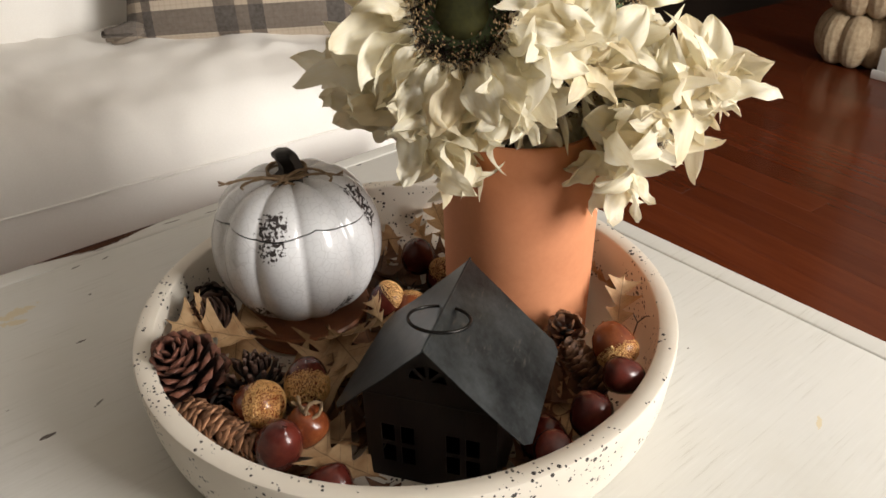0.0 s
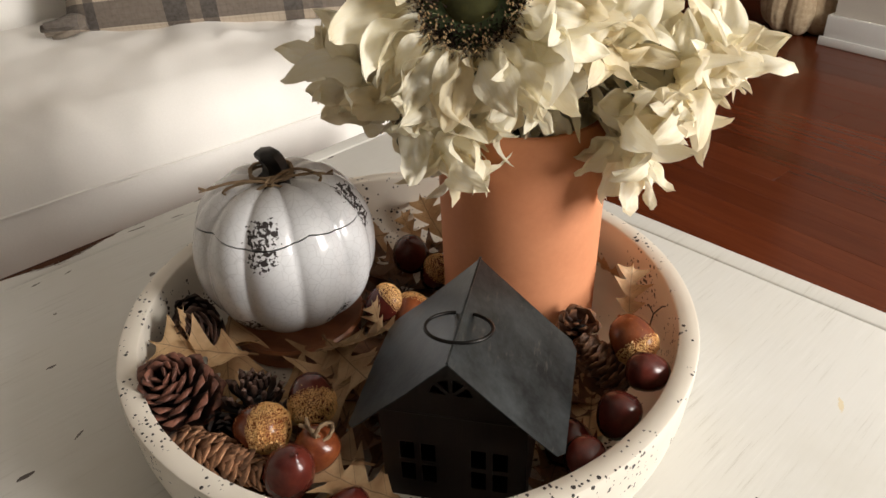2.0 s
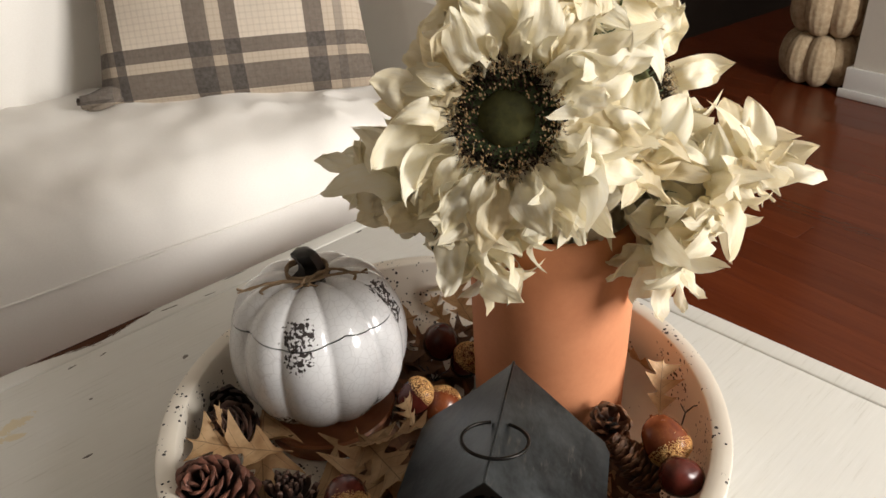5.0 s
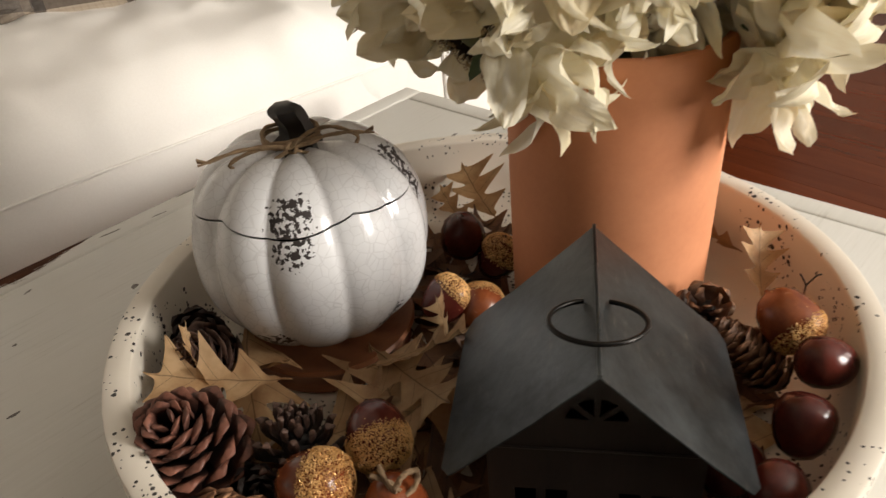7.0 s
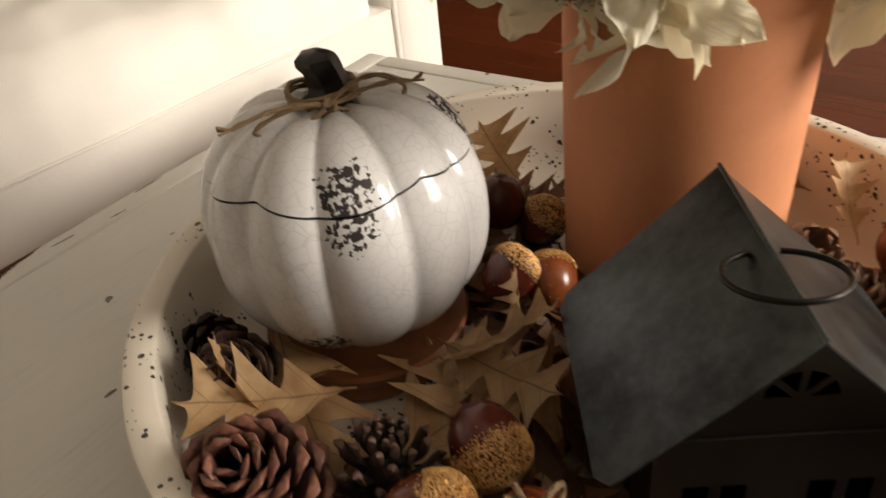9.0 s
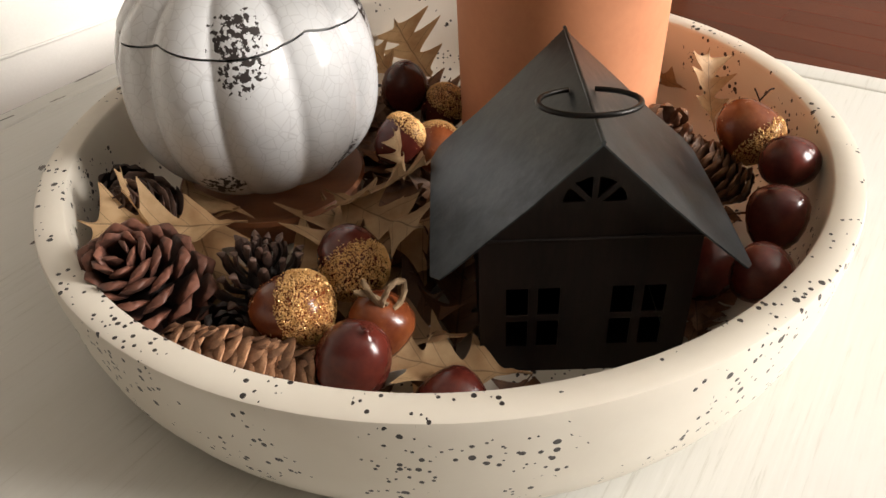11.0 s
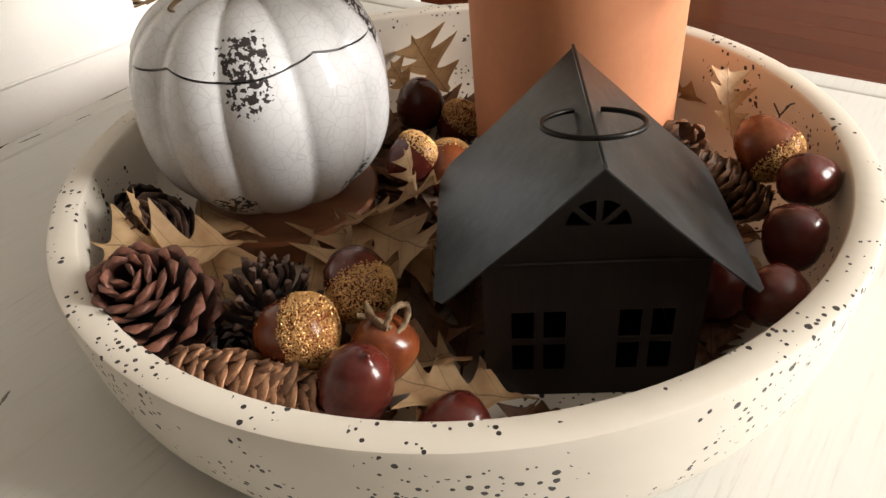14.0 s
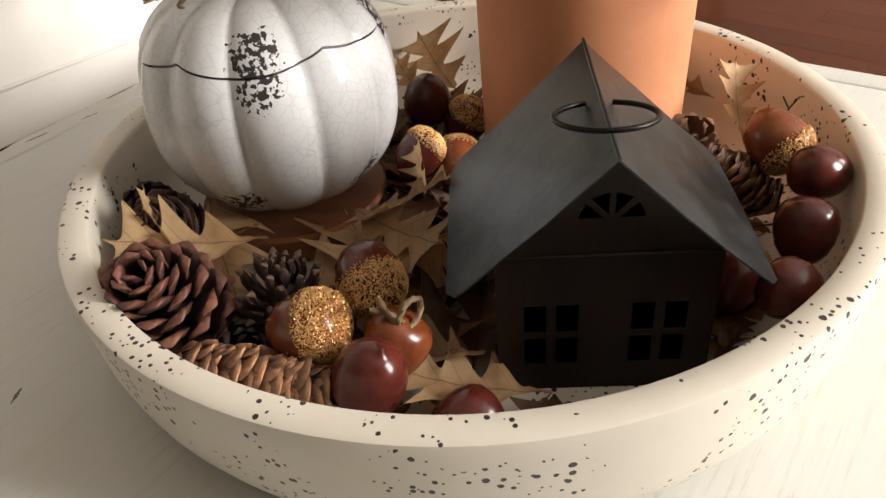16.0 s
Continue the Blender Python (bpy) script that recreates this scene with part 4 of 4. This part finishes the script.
rng = random.Random(77)
sprays = thing("leaf_spray", Matrix.Translation(POT + Vector((0, 0, PH))), "green cloth leaves between the flowers", "foliage")
for k, (x, y, z, yaw, pitch) in enumerate([(0.110, 0.60, 0.775, 60, 20), (0.125, 0.60, 0.71, -30, -10), (0.138, 0.615, 0.650, -50, 50), (0.060, 0.605, 0.640, -90, 40), (0.000, 0.605, 0.668, -160, 20), (0.10, 0.62, 0.79, 40, -20), (0.135, 0.63, 0.635, -40, 55)]):
    lm = Matrix.Translation(Vector((x, y, z)) - POT - Vector((0, 0, PH))) @ pose(0, 0, 0, rng.uniform(-30, 30), pitch, yaw) @ Matrix.Translation((-0.02, 0, 0))
    part("leaf", GREENS[k % 3], None, sprays, "", lm)

# ---------------------------------------------------------------- filling of the tray
def oak_leaf(L, W, lobes, seed, material, curl=0.35, bend=0.3):
    """A lobed, pointed dry leaf along x, cupped and twisted."""
    rng = random.Random(seed)
    n = 60
    rows = []
    tips = [(0.16 + 0.72 * (k + 0.5) / lobes, rng.uniform(0.8, 1.1)) for k in range(lobes)]

    def half(u, shift):
        base = 0.09 + 0.09 * math.sin(math.pi * min(1, max(0, u))) if u > 0.10 else 0.09
        w = base
        for k, (c, h) in enumerate(tips):
            d = abs(u - c - shift * (1 + k % 2)) / (0.40 / lobes)
            env = math.sin(math.pi * (0.20 + 0.60 * c)) ** 0.7
            w = max(w, base + (env * h - base) * max(0, 1 - d) ** 1.35)
        if u > 0.84:
            w *= max(0.0, (1 - u) / 0.16) ** 0.8
        if u < 0.10:
            w = 0.025
        return w * W

    for i in range(n + 1):
        u = i / n
        row = []
        wl, wr = half(u, 0.0), half(u, 0.03)
        for v in (-1, -0.72, -0.42, -0.15, 0, 0.15, 0.42, 0.72, 1):
            w = wl if v < 0 else wr
            y = v * w
            x = L * (u - 0.5) + 0.35 * abs(y) + 5.0 * y * y
            z = curl * y * y / W + bend * L * 0.5 * ((u - 0.5) * 2) ** 2 * 0.5 + 0.05 * W * math.sin(11 * u + seed) * abs(v) + 0.10 * W * noise.noise(Vector((x * 60, y * 60, seed)))
            row.append((x, y, z))
        rows.append(row)
    return mesh("oak_leaf", sheet(rows), material, 180)


OAKS = [oak_leaf(0.108, 0.034, 3, s, M_LEAF, c, b) for s, c, b in ((1, 0.35, 0.2), (2, -0.4, -0.3), (3, 0.6, 0.1), (4, 0.2, 0.4))]
OAKD = [oak_leaf(0.095, 0.032, 3, s, M_LEAFD, c, b) for s, c, b in ((5, 0.6, 0.3), (6, -0.5, -0.4), (7, 0.9, 0.2))]


def leaf(me, m, label="dry tan oak leaf with pointed lobes"):
    ob = new("oak_leaf", me)
    ob.matrix_world = m
    return tagged(ob, label, "leaf", "dry leaves in the tray")


def leaf_between(me, stem, tip, lean, wide=1.0, label="dry tan oak leaf with pointed lobes"):
    """Lay a leaf from its stem to its tip, turned about its rib by lean degrees."""
    a, b = Vector(stem), Vector(tip)
    x = (b - a).normalized()
    y = Vector((0, 0, 1)).cross(x).normalized()
    turn = Matrix((x, y, x.cross(y))).transposed().to_4x4()
    k = (b - a).length / 0.100
    return leaf(me, Matrix.Translation((a + b) / 2) @ turn @ Matrix.Rotation(radians(lean), 4, "X") @ Matrix.Diagonal((k, k * wide, k, 1)), label)


leaf_between(OAKS[0], (-0.146, 0.578, 0.482), (-0.222, 0.588, 0.498), -12, 1.0)
leaf_between(OAKS[3], (-0.188, 0.574, 0.484), (-0.204, 0.612, 0.511), 65, 0.75)
leaf_between(OAKS[1], (-0.172, 0.648, 0.486), (-0.166, 0.541, 0.472), 15, 0.8)
leaf_between(OAKS[0], (-0.096, 0.583, 0.474), (-0.034, 0.580, 0.494), -30, 1.25)
leaf_between(OAKS[3], (-0.090, 0.600, 0.472), (-0.056, 0.531, 0.482), 25, 1.0)
leaf_between(OAKS[2], (-0.045, 0.606, 0.468), (-0.050, 0.598, 0.509), 70, 0.8)
leaf_between(OAKS[0], (-0.042, 0.438, 0.459), (-0.104, 0.476, 0.464), 12, 1.3)
leaf_between(OAKS[3], (-0.052, 0.425, 0.458), (-0.100, 0.440, 0.460), -8, 1.0)
leaf_between(OAKS[0], (0.028, 0.768, 0.450), (0.006, 0.785, 0.497), 82, 1.9)
leaf_between(OAKS[3], (0.004, 0.762, 0.450), (-0.016, 0.780, 0.482), 80, 1.6)
leaf_between(OAKS[0], (0.158, 0.582, 0.470), (0.168, 0.612, 0.510), 20, 1.0)
leaf_between(OAKS[3], (0.176, 0.640, 0.466), (0.150, 0.668, 0.488), 60, 1.2)

FZ = FLOOR_Z
LEAVES = [
    # x, y, height, rx, ry, rz, size, which
    (-0.078, 0.548, 0.028, 5, 8, 200, 0.95, 1),
    (-0.060, 0.760, 0.024, 40, 10, 40, 0.9, 1),
    (-0.100, 0.500, 0.012, 6, 6, 140, 1.0, 3),
    (-0.085, 0.565, 0.012, 4, -6, 100, 1.1, 0),
    (-0.125, 0.555, 0.016, -8, 4, 20, 1.1, 0),
    (-0.190, 0.625, 0.020, 14, 10, 150, 1.0, 3),
    (0.110, 0.520, 0.010, 4, 4, 70, 1.0, 1),
]
for x, y, z, rx, ry, rz, s, k in LEAVES:
    leaf(OAKS[k], pose(x, y, FZ + z, rx, ry, rz) @ Matrix.Diagonal((s, s, s, 1)))
# scattered brown filler leaves, added to darken the shaded floor between the things
rng = random.Random(5)
for k in range(150):
    a, r = rng.uniform(0, 2 * math.pi), 0.172 * math.sqrt(rng.random())
    x, y = TRAY.x + r * math.cos(a), TRAY.y + r * math.sin(a)
    hp = HM.inverted() @ Vector((x, y, FZ))
    if (Vector((x, y)) - POT.xy).length < 0.080 or (Vector((x, y)) - PUMP.xy).length < 0.07 or (abs(hp.x) < 0.056 and -0.010 < hp.y < HL + 0.010):
        continue
    s = rng.uniform(0.75, 1.05) * (1 if r < 0.135 else 0.6) * (0.8 if hp.y < 0 else 1)
    leaf(rng.choice(OAKD), pose(x, y, FZ + rng.uniform(0.004, 0.010), rng.uniform(-7, 7), rng.uniform(-7, 7), rng.uniform(0, 360)) @ Matrix.Diagonal((s, s, s, 1)), "curled brown oak leaf added as dark filler for the shade in the tray")

# acorns
NUT_P = [(0, -0.0008), (0.0011, -0.0005), (0.0014, 0.0008), (0.0045, 0.0016), (0.0090, 0.0042), (0.0128, 0.0090), (0.0150, 0.0150), (0.0160, 0.0215), (0.0154, 0.0280), (0.0128, 0.0325), (0.0078, 0.0355), (0, 0.0368)]


def nut_mesh(material, seed):
    bm = lathe(NUT_P, 36)
    for v in bm.verts:
        v.co.z -= 0.0205
        v.co *= 1 + 0.03 * noise.noise(v.co * 55 + Vector((seed, 0, 0))) + 0.012 * noise.noise(v.co * 190 + Vector((0, seed, 0)))
    return mesh("nut", bm, material, 180)


NUTS = [nut_mesh(M_NUT, 1.0), nut_mesh(M_NUT, 5.0), nut_mesh(M_NUTOR, 9.0)]


def glitter(n, reach, seed):
    """Many tiny gold grains glued over one end of a nut."""
    rng = random.Random(seed)
    bm = bmesh.new()
    k = 0
    while k < n:
        z = rng.uniform(-0.0205, 0.0163)
        edge = reach + 0.0018 * math.sin(5 * rng.random())
        a = rng.uniform(0, 2 * math.pi)
        if z < edge and rng.random() > 0.0015:
            continue
        pz = z + 0.0205
        r = np.interp(pz, [p[1] for p in NUT_P], [p[0] for p in NUT_P])
        c = Vector((r * math.cos(a), r * math.sin(a), z)) * 1.012
        d = rng.uniform(0.00022, 0.00046)
        m = Matrix.Translation(c) @ Euler((rng.random() * 6, rng.random() * 6, 0)).to_matrix().to_4x4() @ Matrix.Diagonal((d * 1.5, d, d, 1))
        vs = [bm.verts.new(m @ Vector(q)) for q in ((1, 0, 0), (-1, 0, 0), (0, 1, 0), (0, -1, 0), (0, 0, 1), (0, 0, -1))]
        for i0, i1 in ((0, 2), (2, 1), (1, 3), (3, 0)):
            bm.faces.new((vs[i0], vs[i1], vs[4]))
            bm.faces.new((vs[i1], vs[i0], vs[5]))
        k += 1
    me = mesh("glitter_cap", bm, M_GOLD, 10)
    return me


GLIT = [glitter(5600, 0.000, 2), glitter(3200, 0.005, 6)]


def acorn(x, y, z, way, scale, kind, gold=None, label=""):
    ob = thing("acorn", Matrix.Translation((x, y, z)) @ frame_to(way, x * 40) @ Matrix.Scale(scale, 4), label, "acorn", "acorns in the tray")
    part("nut", NUTS[kind], None, ob)
    if gold is not None:
        part("glitter_cap", GLIT[gold], None, ob, "gold glitter coating")
    return ob


GL, PL = "glossy artificial acorn, one end coated in gold glitter", "glossy dark red artificial acorn"
# z of each way points to the blunt end
acorn(-0.133, 0.493, 0.489, (0.82, -0.42, 0.22), 1.10, 2, 0, GL)
acorn(-0.100, 0.515, 0.489, (0.10, -0.80, -0.30), 1.08, 0, 0, GL)
twig = acorn(-0.098, 0.479, 0.478, (0.55, 0.1, 0.75), 0.98, 2, None, "glossy amber acorn with a curled twig stalk")
acorn(-0.1155, 0.4605, 0.479, (-0.3, 0.25, -0.9), 1.10, 1, None, PL + " near the tray's rim")
acorn(0.142, 0.530, 0.498, (0.25, -0.75, -0.42), 1.08, 2, 1, GL)
acorn(0.139, 0.494, 0.499, (-0.9, 0.1, 0.2), 0.90, 1, None, PL + " by the tray wall")
acorn(0.110, 0.465, 0.491, (0.35, 0.35, 0.75), 0.96, 0, None, PL + " by the tray wall")
acorn(0.077, 0.434, 0.487, (0.2, -0.3, 0.8), 0.86, 1, None, PL + " beside the tin house")
acorn(0.078, 0.470, 0.464, (0.6, 0.3, 0.4), 1.0, 0, None, PL + " low beside the tin house")
acorn(-0.011, 0.709, 0.478, (0.1, 0.3, -0.9), 1.08, 0, None, "dark brown acorn with a thin stalk")
acorn(0.012, 0.692, 0.466, (0.3, -0.2, 0.6), 1.0, 0, 1, "dark acorn with dull gold glitter")
acorn(-0.040, 0.625, 0.487, (0.65, 0.15, 0.45), 0.95, 1, 1, GL)
acorn(-0.019, 0.620, 0.479, (0.3, 0.75, 0.30), 0.95, 2, 1, GL)
acorn(-0.078, 0.437, 0.461, (0.8, 0.1, 0.1), 0.95, 1, None, PL + " half under the leaves")
# the curled stalk on one acorn
bm = bmesh.new()
inv = twig.matrix_world.inverted()
K = Vector((-0.097, 0.474, 0.493))
for pts in (bez(K, K + Vector((0.004, -0.003, 0.018)), K + Vector((0.012, 0.003, 0.009)), 12) + bez(K + Vector((0.0125, 0.003, 0.008)), K + Vector((0.012, 0.002, -0.002)), K + Vector((0.005, -0.001, -0.002)), 8), bez(K, K + Vector((-0.004, 0.004, 0.006)), K + Vector((-0.005, 0.010, 0.010)), 8), bez(K + Vector((0.003, 0, 0)), K + Vector((-0.002, 0.006, 0.004)), K + Vector((-0.010, 0.008, 0.006)), 8)):
    tube(bm, [inv @ p for p in pts], 0.0014, 7, None, 0.2)
part("stalk", bm, M_TWINE, twig, "pale curled twig stalk")


# pine cones
def scale_mesh(L, W, T, material, lip):
    """One cone scale along x: thin at the root, thick and ridged at the tip."""
    rows = []
    for u, w, t, lift in ((0, 0.25, 0.35, 0), (0.4, 0.5, 0.4, 0), (0.68, 0.85, 0.7, 0.02), (0.84, 1.0, 1.25, 0.04 + lip * 0.4), (0.95, 0.72, 1.15, 0.05 + lip), (1.04, 0.30, 0.6, 0.03 + lip), (1.07, 0.06, 0.2, 0.02 + lip)):
        ring = []
        for v, s in ((-1, 0.1), (-0.6, 0.8), (0, 1.0), (0.6, 0.8), (1, 0.1), (0.6, -0.6), (0, -0.5), (-0.6, -0.6)):
            ring.append((L * u, W * w * v, T * t * s + L * lift + 0.12 * W * abs(v) * w))
        rows.append(ring)
    bm = sheet(rows, closed=True)
    bmesh.ops.holes_fill(bm, edges=[e for e in bm.edges if e.is_boundary], sides=0)
    return mesh("scale", bm, material, 50)


def cone(x, y, z, way, length, radius, count, openness, material, label, seed, wide=0.5, lip=0.1):
    """A pine cone: scales in a golden-angle spiral round a core, each one a part."""
    rng = random.Random(seed)
    ob = thing("pine_cone", Matrix.Translation((x, y, z)) @ frame_to(way), label, "pine cone", "pine cones in the tray")
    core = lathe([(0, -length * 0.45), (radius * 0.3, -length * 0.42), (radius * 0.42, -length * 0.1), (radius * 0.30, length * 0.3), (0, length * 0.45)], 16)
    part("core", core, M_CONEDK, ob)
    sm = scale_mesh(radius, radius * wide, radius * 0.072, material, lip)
    for k in range(count):
        t = (k + 0.5) / count
        a = k * 2.39996
        prof = math.sin(math.pi * (0.16 + 0.80 * t)) ** 0.6
        s = (0.42 + 0.58 * prof) * rng.uniform(0.93, 1.07)
        tilt = openness[0] + (openness[1] - openness[0]) * t + rng.uniform(-6, 6)
        h = length * (-0.46 + 0.86 * t)
        m = Matrix.Rotation(a, 4, "Z") @ Matrix.Translation((radius * 0.12 * prof, 0, h)) @ Matrix.Rotation(-radians(tilt), 4, "Y") @ Matrix.Rotation(radians(rng.uniform(-8, 8)), 4, "X") @ Matrix.Scale(s, 4)
        part("scale", sm, None, ob, "", m)
    return ob


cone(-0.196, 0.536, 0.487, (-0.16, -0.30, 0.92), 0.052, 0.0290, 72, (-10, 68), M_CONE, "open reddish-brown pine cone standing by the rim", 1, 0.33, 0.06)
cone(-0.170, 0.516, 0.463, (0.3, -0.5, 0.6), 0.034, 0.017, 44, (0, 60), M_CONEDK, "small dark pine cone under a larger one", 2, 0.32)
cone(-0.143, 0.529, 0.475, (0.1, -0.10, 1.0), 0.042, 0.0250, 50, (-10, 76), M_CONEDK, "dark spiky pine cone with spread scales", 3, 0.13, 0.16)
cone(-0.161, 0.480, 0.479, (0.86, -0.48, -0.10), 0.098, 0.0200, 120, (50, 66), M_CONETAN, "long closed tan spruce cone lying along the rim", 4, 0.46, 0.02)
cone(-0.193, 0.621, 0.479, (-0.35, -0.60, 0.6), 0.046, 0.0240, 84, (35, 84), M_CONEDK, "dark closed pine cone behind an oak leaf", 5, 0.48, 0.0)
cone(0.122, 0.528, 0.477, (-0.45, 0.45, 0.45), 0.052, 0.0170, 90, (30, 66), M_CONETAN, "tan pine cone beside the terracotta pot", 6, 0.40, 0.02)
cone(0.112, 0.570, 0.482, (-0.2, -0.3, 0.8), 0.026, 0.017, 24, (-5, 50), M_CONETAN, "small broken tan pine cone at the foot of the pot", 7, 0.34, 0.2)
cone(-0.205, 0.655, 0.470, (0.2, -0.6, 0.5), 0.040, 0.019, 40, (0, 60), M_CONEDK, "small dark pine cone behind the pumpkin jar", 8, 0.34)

# thin dark twigs with buds
bm = bmesh.new()
base = Vector((0.162, 0.550, 0.490))
tube(bm, [Vector((0, 0, 0)), Vector((0.004, 0.004, 0.012)), Vector((0.010, 0.004, 0.018)), Vector((0.013, 0.004, 0.018))], 0.0006, 6)
tube(bm, [Vector((0.004, 0.004, 0.012)), Vector((0.000, 0.006, 0.020))], 0.0005, 6)
solid("twig", bm, M_STEM, Matrix.Translation(base), "thin dark forked twig against the tray wall", "twig")
bm = bmesh.new()
for k in range(7):
    d = Vector((math.cos(k * 2.4) * 0.016, math.sin(k * 2.4) * 0.012, 0.012 + 0.004 * math.sin(k)))
    tube(bm, [Vector((0, 0, 0)), d * 0.5 + Vector((0, 0, 0.003)), d], 0.0006, 5)
solid("twig", bm, M_STEM, Matrix.Translation((-0.022, 0.690, FZ + 0.004)), "thin dark twigs under the acorns", "twig")

# ---------------------------------------------------------------- rope pumpkins on the floor
def rope_lobe(rx, ry, rz):
    rows = []
    for j in range(19):
        ph = math.pi * j / 18
        row = []
        for i in range(60):
            t = 2 * math.pi * i / 60
            g = 1 + 0.045 * abs(math.sin(t * 7.5)) + 0.012 * math.sin(ph * 60 + t * 7)
            s = max(math.sin(ph), 0.02) ** 0.9
            row.append((rx * s * math.cos(t) * g, ry * s * math.sin(t) * g, rz * math.cos(ph)))
        rows.append(row)
    bm = sheet(rows, closed=True)
    bmesh.ops.remove_doubles(bm, verts=bm.verts[:], dist=1e-4)
    return mesh("rope_lobe", bm, M_ROPE, 180)


LOBE = rope_lobe(0.066, 0.056, 0.098)
ST = Vector((1.545, 2.66, 0))
for k, (s, z, turn) in enumerate(((0.92, 0.090, 10), (0.97, 0.268, 30), (0.8, 0.435, 0))):
    ob = thing("rope_pumpkin", Matrix.Translation(ST + Vector((0.012 * k, -0.01 * k, z))) @ pose(0, 0, 0, 0, 0, turn) @ Matrix.Scale(s, 4), "pale jute rope pumpkin in a stack on the floor", "pumpkin decoration", "stack of rope pumpkins")
    for i in range(8):
        part("rope_lobe", LOBE, None, ob, "", Matrix.Rotation(2 * math.pi * i / 8, 4, "Z") @ Matrix.Translation((0.088, 0, 0)))
    part("core", lathe([(0, -0.08), (0.07, -0.078), (0.075, 0.078), (0, 0.08)], 24), M_ROPE, ob)

# ---------------------------------------------------------------- floorboards
fl = solid("floor", boxed(A0, WIN_B, -0.05, A1, BACK, -0.004), M_SUB, R, "glossy red-brown wooden floorboards", "floor", "structure")
PBW, PBL = 0.083, 1.1
bplank = mesh("plank", boxed(-PBW / 2 + 0.0002, -PBL / 2 + 0.0002, -0.018, PBW / 2 - 0.0002, PBL / 2 - 0.0002, 0.0, bevel=0.0006, seg=1), M_PLANK)
rng = random.Random(4)
rest = bmesh.new()
for i in range(int((A1 - A0) / PBW)):
    x = A0 + PBW * (i + 0.5)
    y = WIN_B - rng.random() * PBL
    while y < BACK:
        y0, y1 = max(y, WIN_B), min(y + PBL, BACK)
        if y1 - y0 > 0.02:
            if 0.6 < x < 4.0 and 0.0 < (y0 + y1) / 2 < 4.2:
                pl = new("plank", bplank)
                pl.parent = fl
                pl.matrix_basis = pose(x, (y0 + y1) / 2, 0) @ Matrix.Diagonal((1, (y1 - y0) / PBL, 1, 1))
            else:
                box(rest, x - PBW / 2 + 0.0002, y0 + 0.0002, -0.018, x + PBW / 2 - 0.0002, y1 - 0.0002, 0.0)
        y += PBL
tagged(part("planks", rest, M_PLANK, fl), kind="stuff")
